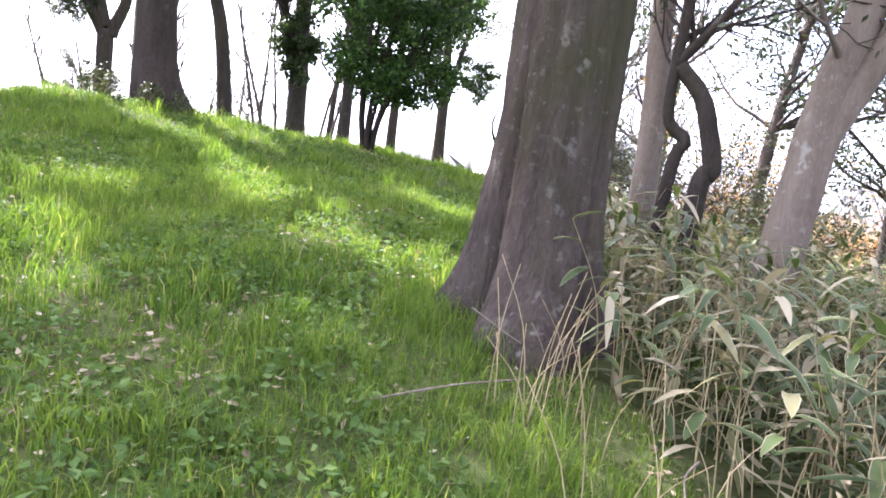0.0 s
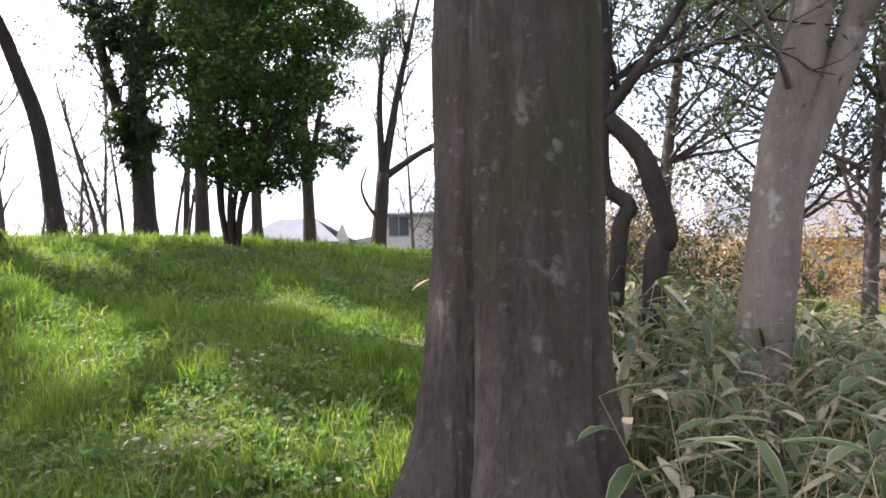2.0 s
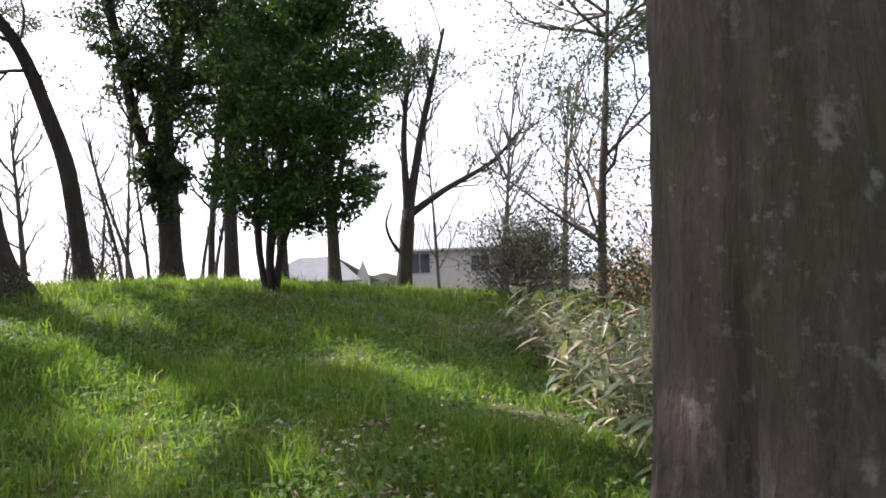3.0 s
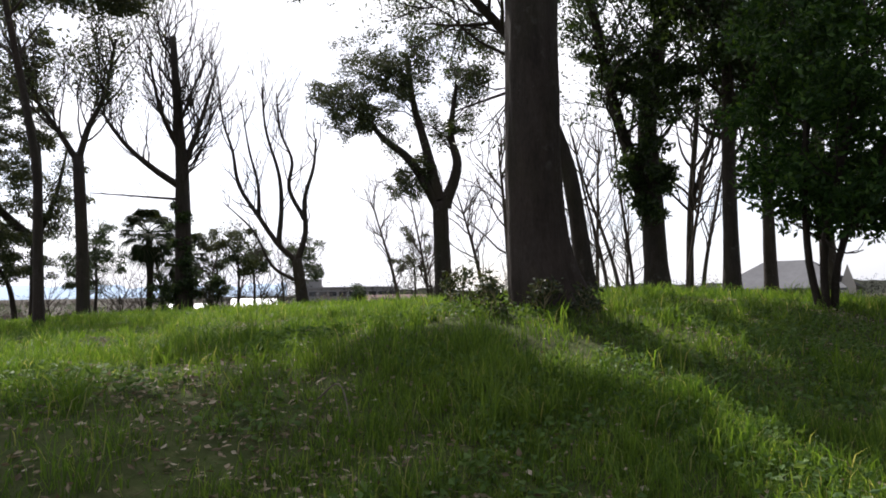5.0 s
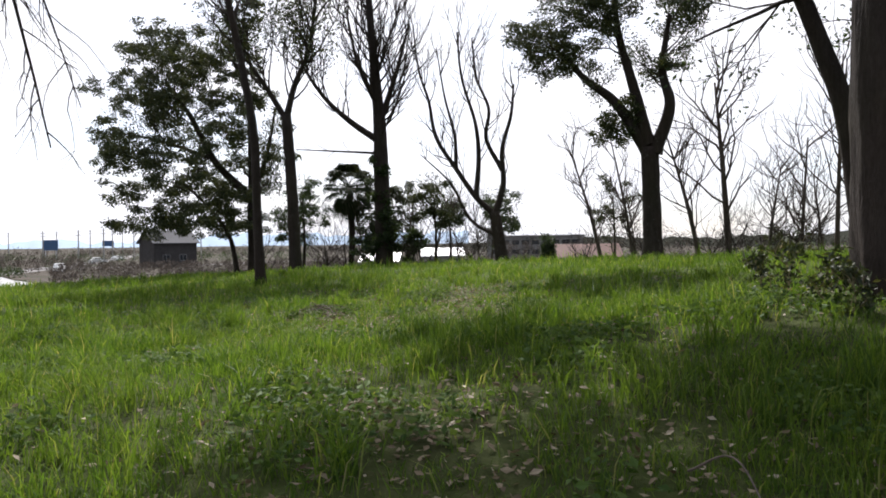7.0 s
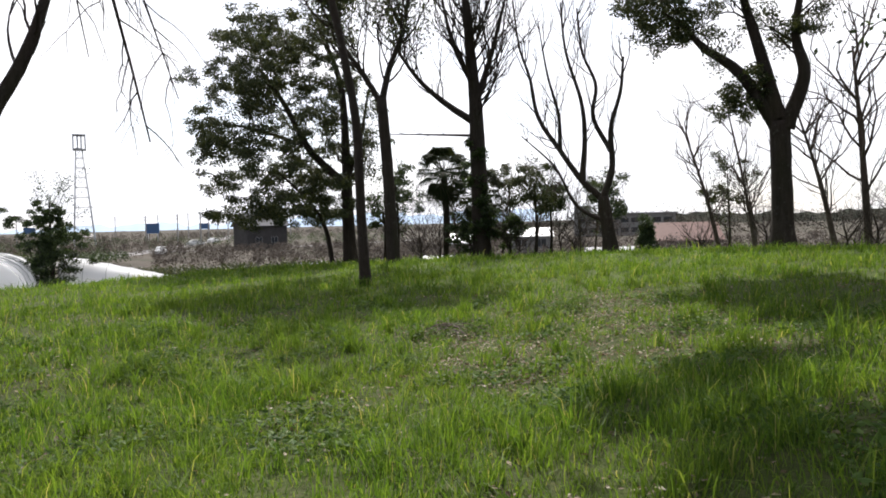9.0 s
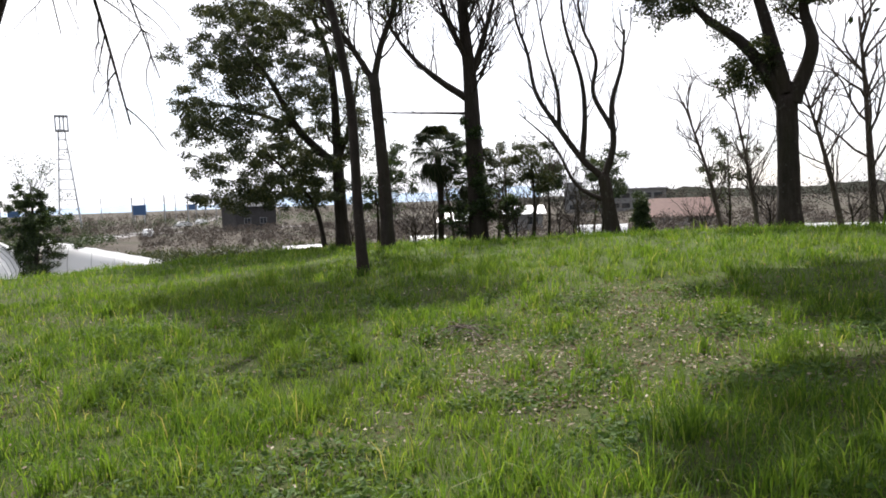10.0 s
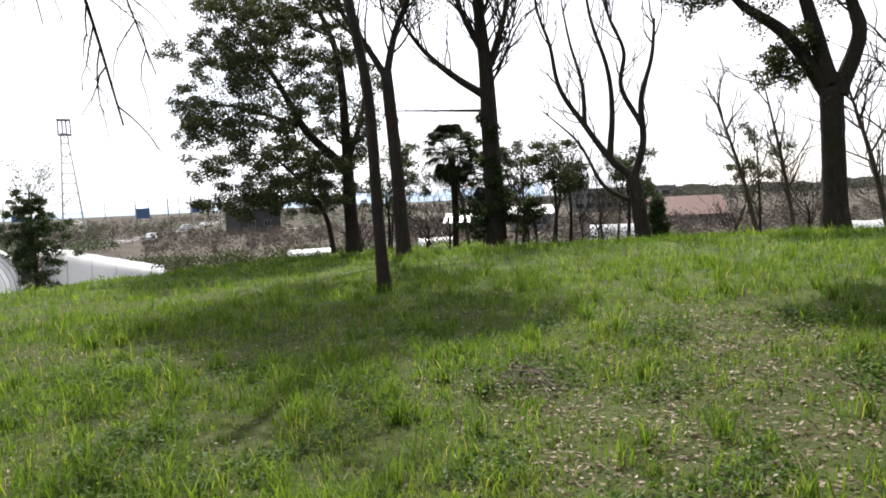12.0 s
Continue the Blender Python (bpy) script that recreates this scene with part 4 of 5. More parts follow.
for sx, sy, h, mat, lab in ((9.2, 9.5, 2.2, LEAF_RED, "low shrub with orange and yellow leaves"), (6.6, 6.6, 1.6, LEAF_OLIVE, "low olive-green shrub in the thicket"), (12.4, 8.2, 2.0, LEAF_RED, "low shrub with orange and yellow leaves"), (6.6, 11.5, 1.5, SCRUB, "tangled brown brushwood beside the bank"), (8.6, 15.5, 1.7, SCRUB, "tangled brown brushwood beside the bank"), (10.4, 19.5, 1.9, SCRUB, "tangled brown brushwood beside the bank"), (13.0, 14, 2.0, SCRUB, "tangled brown brushwood beside the bank"), (8.2, 5.6, 1.3, LEAF_OLIVE, "low olive-green shrub in the thicket"), (7.4, 13.2, 1.5, LEAF_OLIVE, "rounded olive-green shrub below the crest"), (8.0, 13.9, 1.3, LEAF_OLIVE, "rounded olive-green shrub below the crest"), (13.4, 24, 2.2, SCRUB, "tangled brown brushwood beside the bank"), (11.0, 12.0, 1.8, SCRUB, "tangled brown brushwood beside the bank")):
    z = float(height(sx, sy))
    tree("low_shrub", [([(sx, sy, z), (sx + 0.05, sy, z + h * 0.3), (sx, sy, z + h * 0.6)], 0.04, 0.015)], BARK_BARE, lab, "shrub", sink=0.08, part_names=("trunk", "foliage"),
         sprouts=((0, 0.0, 1, 22, h * 0.75, 0.014, 2, 3, 0.1, 1.2),), leaf=mat, leaf_n=2 if mat is SCRUB else 7, leaf_r=0.3, leaf_size=0.075)
# leafy stalks round the foot of the crest tree
for sx, sy, h in ((-2.45, 7.35, 0.3), (-2.2, 7.1, 0.25), (-1.55, 7.05, 0.26), (-2.7, 7.75, 0.26), (-1.15, 7.2, 0.2), (-2.0, 6.9, 0.22)):
    z = float(height(sx, sy))
    tree("leafy_weed", [([(sx, sy, z), (sx + 0.02, sy, z + h * 0.5), (sx, sy + 0.03, z + h)], 0.006, 0.003)], CANE, "leafy weed stalk at the foot of the crest tree", "weed", "weeds at the foot of the crest tree", sink=0.03, part_names=("stalk", "foliage"),
         sprouts=((0, 0.0, 1, 9, h * 0.6, 0.004, 1, 2, 0.2, 0.9),), leaf=LEAF_OLIVE, leaf_n=5, leaf_r=0.07, leaf_size=0.055)

# ---- grass and what lies in it ----
WAY = np.array([(1.35, -3.6), (1.35, -2.4), (1.05, -1.4), (0.5, -0.6), (0.1, 0.1), (-0.8, 0.75), (-2.0, 1.45), (-3.2, 2.2), (-4.4, 2.8), (-5.4, 3.65)])


def off_path(x, y):
    return np.sqrt(np.min((x[:, None] - WAY[None, :, 0]) ** 2 + (y[:, None] - WAY[None, :, 1]) ** 2, axis=1))


def scatter(density, lo, hi, limits=(-34, 18, -3, 46)):
    """Random places whose distance from the path lies between lo and hi, ahead of the path."""
    x0, x1, y0, y1 = (max(limits[0], -5.5 - hi), min(limits[1], 1.5 + hi), max(limits[2], -3.6 - hi), min(limits[3], 3.7 + hi))
    n = int(density * (x1 - x0) * (y1 - y0))
    x, y = RNG.uniform(x0, x1, n), RNG.uniform(y0, y1, n)
    d = off_path(x, y)
    ahead = np.where(x < -1.2, y > -0.6 - 0.32 * x, y > -2.8)
    ok = (d >= lo) & (d < hi) & ahead & (-0.6 * x + y > -7.5)
    return x[ok], y[ok], d[ok]


def wave(x, y, f, seed):
    """Soft patches between 0 and 1."""
    v = 0
    for k in range(5):
        a = seed * 1.7 + k * 2.399
        v = v + np.sin(f * (1 + 0.37 * k) * (x * math.cos(a) + y * math.sin(a)) + seed * 3.1 + k)
    return np.clip(0.5 + v / 5.5, 0, 1)


def blades(geo, x, y, h, w, lean):
    n = len(x)
    z = height(x, y) - 0.01
    a, b = RNG.uniform(0, 2 * np.pi, n), RNG.uniform(0, 2 * np.pi, n)
    px, py = np.cos(a) * w * 0.5, np.sin(a) * w * 0.5
    lx, ly = np.cos(b) * lean * h, np.sin(b) * lean * h
    v = np.empty((n, 5, 3))
    v[:, 0] = np.stack([x - px, y - py, z], -1)
    v[:, 1] = np.stack([x + px, y + py, z], -1)
    mz = z + h * 0.55
    v[:, 2] = np.stack([x + px * 0.8 + lx * 0.3, y + py * 0.8 + ly * 0.3, mz], -1)
    v[:, 3] = np.stack([x - px * 0.8 + lx * 0.3, y - py * 0.8 + ly * 0.3, mz], -1)
    v[:, 4] = np.stack([x + lx, y + ly, z + h * np.clip(1 - 0.35 * lean, 0.4, 1)], -1)
    k = np.arange(n) * 5
    base = geo.n
    geo.add(v.reshape(-1, 3), np.stack([k, k + 1, k + 2, k + 3], -1))
    geo.f.append(np.stack([k + 3, k + 2, k + 4], -1) + base)
    geo.m.append(np.zeros(n, int))


WORN = ((-8.6, 8.8, 0.55), (-7.3, 8.5, 0.8), (-6.9, 7.5, 0.7), (-7.4, 11.2, 0.9), (-6.4, 9.6, 0.9), (-5.9, 8.4, 0.7), (-2.4, 3.4, 0.9), (-3.6, 3.9, 0.7), (-1.3, 2.9, 0.7), (0.9, 3.0, 0.5), (1.5, 1.6, 0.5), (0.3, -0.6, 0.5))


def worn(x, y):
    """Spots where the grass is thin and dead leaves lie."""
    v = np.zeros_like(x)
    for wx, wy, s in WORN:
        v = np.maximum(v, np.exp(-((x - wx) ** 2 + (y - wy) ** 2) / (2 * s * s)))
    return v * (0.45 + 0.75 * wave(x, y, 5.0, 3))


def lawn_height(x, y, d):
    on_top = soft(1.0, 4.0, -0.72 * x + 0.69 * y)
    bare = soft(0.5, 0.95, wave(x, y, 1.5, 2)) * (1 - soft(9, 13, d)) * 0.6
    bare = np.clip(np.maximum(bare, 1.15 * worn(x, y)), 0, 1)
    clumpy = (0.55 + 0.9 * wave(x, y, 2.3, 5)) * (0.5 + 1.0 * wave(x, y, 7.0, 8))
    return (0.12 + 0.035 * on_top) * clumpy * (1 - 0.5 * bare), bare


grass = Geo()
for density, lo, hi, tuft in ((1700, 0, 4.2, 12), (850, 4.2, 8, 11), (330, 8, 14, 10), (120, 14, 25, 7), (36, 25, 47, 4)):
    for share, per, scale in ((0.6, tuft, 1.0), (0.4, 1, 0.72)):
        x, y, d = scatter(density * share / per, lo, hi)
        thick = (x - 2.4 - 0.45 * np.clip(y, 0, 9)) < RNG.normal(0, 0.35, len(x))
        tall, bare = lawn_height(x, y, d)
        keep = (thick | (y > 7.5)) & (RNG.uniform(0, 1, len(x)) > 0.72 * bare)
        x, y, d, tall = (np.repeat(v[keep], per) for v in (x, y, d, tall))
        n = len(x) // per
        size, tilt, spread = (np.repeat(v, per) for v in (RNG.uniform(0.45, 1.5, n), np.abs(RNG.normal(0.25, 0.25, n)), RNG.uniform(0.02, 0.06, n)))
        if per > 1:
            x, y = x + RNG.standard_normal(len(x)) * (spread + 0.003 * d), y + RNG.standard_normal(len(x)) * (spread + 0.003 * d)
        h = tall * scale * size * RNG.uniform(0.55, 1.3, len(x))
        blades(grass, x, y, h, (0.0052 + 0.0007 * d) * RNG.uniform(0.6, 1.5, len(x)), tilt + np.abs(RNG.normal(0.25, 0.25, len(x))))
# thicker growth over the bank
for per, count, scale in ((9, 5200, 0.9), (5, 5200, 0.6)):
    x, y = RNG.uniform(-2.4, 3.0, count), RNG.uniform(-3.0, 5.5, count)
    keep = (x < 2.45 + 0.4 * np.clip(y, 0, 9) + 0.9 * soft(-0.2, -0.9, y) + RNG.normal(0, 0.2, count)) & (np.hypot(x - T1[0], y - T1[1]) > 0.5)
    x, y = np.repeat(x[keep], per), np.repeat(y[keep], per)
    tall, _ = lawn_height(x, y, off_path(x, y))
    n = len(x)
    blades(grass, x + RNG.normal(0, 0.035, n), y + RNG.normal(0, 0.035, n), (0.04 + tall) * scale * RNG.uniform(0.5, 1.5, n), 0.0065 * RNG.uniform(0.6, 1.5, n), np.abs(RNG.normal(0.45, 0.3, n)))
# taller tufts
for _ in range(240):
    cx, cy = RNG.uniform(-16, 3), RNG.uniform(-1.5, 15)
    if cy < 0.6 - 0.4 * cx or cx > 1.9 + 0.4 * max(cy, 0):
        continue
    n = 45
    r = np.abs(RNG.normal(0, 0.09, n))
    a = RNG.uniform(0, 6.28, n)
    x, y = cx + r * np.cos(a), cy + r * np.sin(a)
    blades(grass, x, y, RNG.uniform(0.14, 0.32, n), np.full(n, 0.006 + 0.0006 * math.hypot(cx + 1, cy - 1)), np.abs(RNG.normal(0.5, 0.25, n)))
thing("grass", grass, GRASS, "bright green spring grass over the mound", "grass", kind="stuff", smooth=False)

# low broad-leaved weeds and dead leaves among the grass
weeds, litter = Geo(), Geo()
x, y, d = scatter(130, 0, 9)
keep = (wave(x, y, 2.1, 9) + 0.3 * soft(-4.0, 0.5, x) > 0.72) & (x < 2.2 + 0.45 * np.clip(y, 0, 9))
x, y = x[keep], y[keep]
for _ in range(5):
    jx, jy = x + RNG.normal(0, 0.05, len(x)), y + RNG.normal(0, 0.05, len(x))
    leaves(weeds, np.stack([jx, jy, height(jx, jy) + RNG.uniform(0.02, 0.10, len(x))], -1), 0.05, flat=0.5, aspect=0.6)
thing("weeds", weeds, WEED, "small dark-green broad-leaved weeds in the grass", "weeds", kind="stuff", smooth=False)
x, y, d = scatter(380, 0, 11)
keep = (RNG.uniform(0, 1, len(x)) < (0.03 + 0.16 * soft(0.5, 0.9, wave(x, y, 1.5, 2))) * (1 + 1.6 * soft(-1.5, 0.5, x)) + 1.1 * worn(x, y)) & (x < 3 + 0.45 * np.clip(y, 0, 9))
x, y = x[keep], y[keep]
leaves(litter, np.stack([x, y, height(x, y) + RNG.uniform(0.005, 0.05, len(x))], -1), 0.047, flat=0.7, aspect=0.5)
thing("dead_leaves", litter, LITTER, "dry brown fallen leaves scattered in thin grass", "leaves", kind="stuff", smooth=False)

# ---- bamboo grass ----
def sasa_leaf(geo, p, d, side, ln, w, sag, mat=0, edge=1):
    """A long blade with a pale dry margin, sagging to its tip."""
    up = np.cross(side, d)
    row = []
    for u, k in ((0, 0.12), (0.25, 0.9), (0.55, 1.0), (0.82, 0.6), (1, 0.02)):
        c = p + d * ln * u - np.array([0, 0, sag * ln * u * u])
        row.append([c - side * w * k + up * w * 0.25 * k, c - side * w * k * 0.89 + up * w * 0.20 * k, c, c + side * w * k * 0.89 + up * w * 0.20 * k, c + side * w * k + up * w * 0.25 * k])
    v = np.array(row).reshape(-1, 3)
    f, fe = [], []
    for i in range(4):
        for j in range(4):
            (fe if j in (0, 3) else f).append((i * 5 + j, i * 5 + j + 1, i * 5 + j + 6, i * 5 + j + 5))
    base = geo.n
    geo.add(v, f, mat)
    geo.f.append(np.array(fe) + base)
    geo.m.append(np.full(len(fe), edge))


def sasa_leaf_place(stem_line, k, count):
    i = int((0.12 + 0.88 * k / max(1, count - 1)) * (len(stem_line) - 1))
    a = RNG.uniform(0, 6.28)
    d = np.array([math.cos(a), math.sin(a), RNG.uniform(-0.35, 0.6)])
    d /= np.linalg.norm(d)
    side = np.cross(d, (0, 0, 1))
    side /= np.linalg.norm(side)
    return stem_line[i], d, side


def sasa_stem(x, y, tall):
    z = float(height(x, y))
    lx, ly = RNG.normal(0, 0.16, 2)
    return smooth_line([(x, y, z - 0.03), (x + lx * 0.3, y + ly * 0.3, z + tall * 0.55), (x + lx, y + ly, z + tall)], 7)


LEAF_MESHES = []
for k in range(12):
    g = Geo()
    sasa_leaf(g, np.zeros(3), np.array([1.0, 0, 0]), np.array([0, 1.0, 0]), RNG.uniform(0.2, 0.34), RNG.uniform(0.020, 0.034), RNG.uniform(0.1, 0.6), 0, 1)
    LEAF_MESHES.append(g.mesh("leaf", [SASA_DRY if k % 4 == 3 else SASA, SASA_DRY], True))


def sasa_clump(x, y):
    """One clump whose canes and leaves are parts of their own."""
    z = float(height(x, y))
    top = holder("bamboo_grass", (x, y, z), "clump of dwarf bamboo with pale-edged leaves", "bamboo grass", "dwarf bamboo beside the great trunk")
    for _ in range(3):
        line = sasa_stem(x + RNG.normal(0, 0.07), y + RNG.normal(0, 0.07), RNG.uniform(0.35, 0.75))
        g = Geo()
        tube(g, line, np.linspace(0.0032, 0.0016, 7), 5)
        part("cane", g, CANE, top)
        for k in range(6):
            p, d, side = sasa_leaf_place(line, k, 6)
            ob = new("leaf", LEAF_MESHES[RNG.integers(len(LEAF_MESHES))])
            ob.parent = top
            up = np.cross(d, side)
            m = Matrix(((d[0], side[0], up[0], p[0]), (d[1], side[1], up[1], p[1]), (d[2], side[2], up[2], p[2]), (0, 0, 0, 1)))
            ob.matrix_parent_inverse = top.matrix_world.inverted()
            ob.matrix_basis = m


def in_thicket(x, y):
    return x > 2.75 + 0.30 * max(0, y - 0.6) + 0.25 * max(0, -y) and math.hypot(x - T1[0], y - T1[1]) > 0.62


made = 0
while made < 44:
    x, y = RNG.uniform(1.95, 4.2), RNG.uniform(-2.4, 1.6)
    if (in_thicket(x, y) or (y < -0.4 and x > 2.15 + 0.12 * (-0.9 - y))) and math.hypot(x - T1[0], y - T1[1]) > 0.6:
        sasa_clump(x, y)
        made += 1
bed = Geo()
for _ in range(2600):
    x, y = RNG.uniform(2.3, 8.5), RNG.uniform(-2.2, 8.5)
    if not in_thicket(x, y) or (y > 5 and x < 4.4):
        continue
    line = sasa_stem(x, y, RNG.uniform(0.4, 0.95))
    tube(bed, line, np.linspace(0.0045, 0.002, 7), 3, 2, cap=False)
    for k in range(7):
        p, d, side = sasa_leaf_place(line, k, 7)
        dry = RNG.uniform() < 0.2
        sasa_leaf(bed, p, d, side, RNG.uniform(0.17, 0.32), RNG.uniform(0.017, 0.032), RNG.uniform(0.1, 0.7), 1 if dry else 0, 1)
thing("bamboo_grass_bed", bed, [SASA, SASA_DRY, CANE], "bed of dwarf bamboo with dry pale leaf edges", "bamboo grass", kind="stuff")

# dry twigs at the foot of the great trunk
def twig(pts, r, lab):
    g = Geo()
    line = smooth_line(pts, 14)
    tube(g, line, np.linspace(r, r * 0.4, 14), 5, rough=0.08)
    thing("fallen_twig", g, TWIG, lab, "twig")


def lying(*xyh):
    return [(x, y, float(height(x, y)) + h) for x, y, h in xyh]


twig(lying((2.15, 0.05, 0.22), (2.4, -0.1, 0.12), (2.62, -0.22, 0.05)), 0.006, "thin dry twig lying across the roots")
twig(lying((2.45, -0.15, 0.25), (2.52, -0.2, 0.12), (2.5, -0.26, 0.03)), 0.005, "thin dry twig lying across the roots")
twig(lying((-2.5, 4.25, 0.05), (-2.3, 4.15, 0.2), (-2.1, 3.9, 0.02)), 0.006, "curved dry stalk arching over the grass")
twig(lying((1.5, -0.75, 0.03), (1.95, -0.6, 0.09), (2.3, -0.62, 0.16)), 0.007, "pale dry cane lying in the grass")
for k in range(9):
    a = 0.5 * k
    x, y = 2.75 + 0.1 * math.sin(3.1 * k), -2.15 + 0.09 * k
    twig(lying((x - 0.25 * math.cos(a), y - 0.25 * math.sin(a), 0.05 + 0.02 * k), (x, y, 0.12 + 0.015 * k), (x + 0.3 * math.cos(a + 0.3), y + 0.3 * math.sin(a + 0.3), 0.06 + 0.02 * k)), 0.006, "dry brown twig in a loose heap beside the bamboo")

# a heap of dead sticks on the worn grass
for k in range(11):
    a = 2.4 * k
    x, y = -8.6 + 0.16 * math.sin(1.7 * k), 8.85 + 0.14 * math.cos(2.3 * k)
    twig(lying((x - 0.28 * math.cos(a), y - 0.28 * math.sin(a), 0.03 + 0.008 * k), (x, y, 0.09 + 0.008 * k), (x + 0.26 * math.cos(a + 0.4), y + 0.26 * math.sin(a + 0.4), 0.02 + 0.006 * k)), 0.007, "grey-brown dead stick in a heap on the worn grass")

# ---- the plain: fields, buildings, greenhouses ----
def far(az, dist):
    a = radians(az)
    return (-5.2 - math.sin(a) * dist, 3.5 + math.cos(a) * dist)


def house(az, dist, size, eave, ridge, wall, roof, label, turn=0.0, windows=(), base=PLAIN, ribs=0, hip=0.0):
    """A gabled house with its long side across the view; windows: (along, height, width, tall) on the side towards the mound."""
    x, y = far(az, dist)
    top = holder("house", (x, y, base), label, "house")
    m = Matrix.Translation((x, y, base)) @ Matrix.Rotation(radians(az + turn), 4, "Z")
    w, d = size[0] / 2, size[1] / 2
    g = Geo()
    box(g, (-w, -d, -0.3), (w, d, eave), 0, m)
    v = [(-w, -d, eave), (-w, d, eave), (-w, 0, ridge - 0.2), (w, -d, eave), (w, d, eave), (w, 0, ridge - 0.2)]
    g.add([tuple(m @ Vector(p)) for p in v], [(0, 1, 2), (3, 5, 4)])
    part("wall", g, wall, top, smooth=False)
    o, t = 0.5, 0.14
    for s in (-1, 1):
        g = Geo()
        run = [(-w - o, s * (d + o), eave - 0.25), (w + o, s * (d + o), eave - 0.25), (w + o - hip, 0, ridge), (-w - o + hip, 0, ridge)]
        v = run + [(a, b, c + t) for a, b, c in run]
        g.add([tuple(m @ Vector(p)) for p in v], [(0, 1, 2, 3), (4, 7, 6, 5), (0, 4, 5, 1), (1, 5, 6, 2), (2, 6, 7, 3), (3, 7, 4, 0)])
        slope = part("roof", g, roof, top, smooth=False)
        for k in range(ribs):
            g = Geo()
            rx = -w - o + (k + 0.5) * (2 * w + 2 * o) / ribs
            tube(g, [tuple(m @ Vector((rx, s * (d + o), eave - 0.10))), tuple(m @ Vector((rx * (1 - hip / (w + o)), 0, ridge + t)))], [0.05, 0.05], 5)
            part("rib", g, roof, slope, smooth=False)
    for along, h, ww, wt in windows:
        g = Geo()
        box(g, (along - ww / 2, -d - 0.04, h), (along + ww / 2, -d + 0.02, h + wt), 0, m)
        win = part("window", g, FRAME_METAL, top, smooth=False)
        for k in (0, 1):
            g = Geo()
            x0 = along - ww / 2 + 0.06 + k * (ww / 2 - 0.03)
            box(g, (x0, -d - 0.06, h + 0.06), (x0 + ww / 2 - 0.1, -d - 0.045, h + wt - 0.06), 0, m)
            part("pane", g, GLASS_DARK, win, smooth=False)
    return top


house(-27.3, 54.8, (9.4, 5.0), 6.3, 8.4, WALL, ROOF_PALE, "pale plastered house with a ribbed grey roof", 4, ((-3.2, 4.3, 1.7, 1.6), (1.6, 4.3, 1.5, 1.3)), ribs=34)
house(-15.4, 49.5, (7.0, 5.0), 4.1, 5.7, WALL, ROOF_GREY, "low house with a grey hipped roof", -8, ((-3.0, 1.6, 1.8, 1.6), (0.0, 1.6, 1.8, 1.6), (3.0, 1.6, 1.4, 1.6)), ribs=0, hip=2.6)
house(19.2, 106.0, (9.5, 8.0), 1.7, 4.0, WALL, ROOF_RED, "house with a faded red tiled roof", 12, ((-2, 0.5, 1.6, 1.0), (2, 0.5, 1.6, 1.0)), base=-2.3, ribs=0)
house(53.9, 150.0, (9.0, 7.0), 5.0, 7.4, OLD_WOOD, ROOF_GREY, "weathered dark house with a gabled roof", 25, ((-2, 1.2, 1.5, 1.3), (1.5, 1.2, 1.5, 1.3)), ribs=0)
house(31.3, 100.0, (5.6, 5.0), 2.5, 3.4, CONCRETE, WHITE_PAINT, "long shed with a pale metal roof", 5, ((-1.4, 0.8, 1.6, 1.2), (1.4, 0.8, 1.6, 1.2)), ribs=0)
house(36.5, 98.0, (5.0, 4.0), 1.8, 2.8, CONCRETE, WHITE_PAINT, "small shed with a pale metal roof", -10, ((0, 0.8, 1.8, 1.1),), ribs=0)
house(-61.0, 38.0, (9.0, 6.0), 3.6, 5.4, WALL, ROOF_GREY, "pale house beyond the thicket", 20, ((-2, 1.2, 1.8, 1.2), (1.6, 1.2, 1.8, 1.2)), ribs=0)


def school(az, dist):
    x, y = far(az, dist)
    top = holder("school_building", (x, y, PLAIN), "long grey concrete building with a stair tower", "building")
    m = Matrix.Translation((x, y, PLAIN)) @ Matrix.Rotation(radians(az), 4, "Z")
    g = Geo()
    box(g, (-12, -5, -0.3), (14, 5, 5.6), 0, m)
    part("wall", g, CONCRETE, top, smooth=False)
    g = Geo()
    box(g, (-12.4, -5.4, 5.604), (14.4, 5.4, 6.0), 0, m)
    part("roof", g, CONCRETE, top, smooth=False)
    g = Geo()
    box(g, (-12.0, -3, 6.004), (-7.5, 3, 8.2), 0, m)
    part("stair_tower", g, CONCRETE, top, smooth=False)
    for fl in range(2):
        for k in range(9):
            g = Geo()
            box(g, (-10.6 + k * 2.7, -5.05, 0.9 + fl * 2.6), (-8.6 + k * 2.7, -4.98, 2.1 + fl * 2.6), 0, m)
            part("window", g, GLASS_DARK, top, smooth=False)


school(24.2, 190.0)


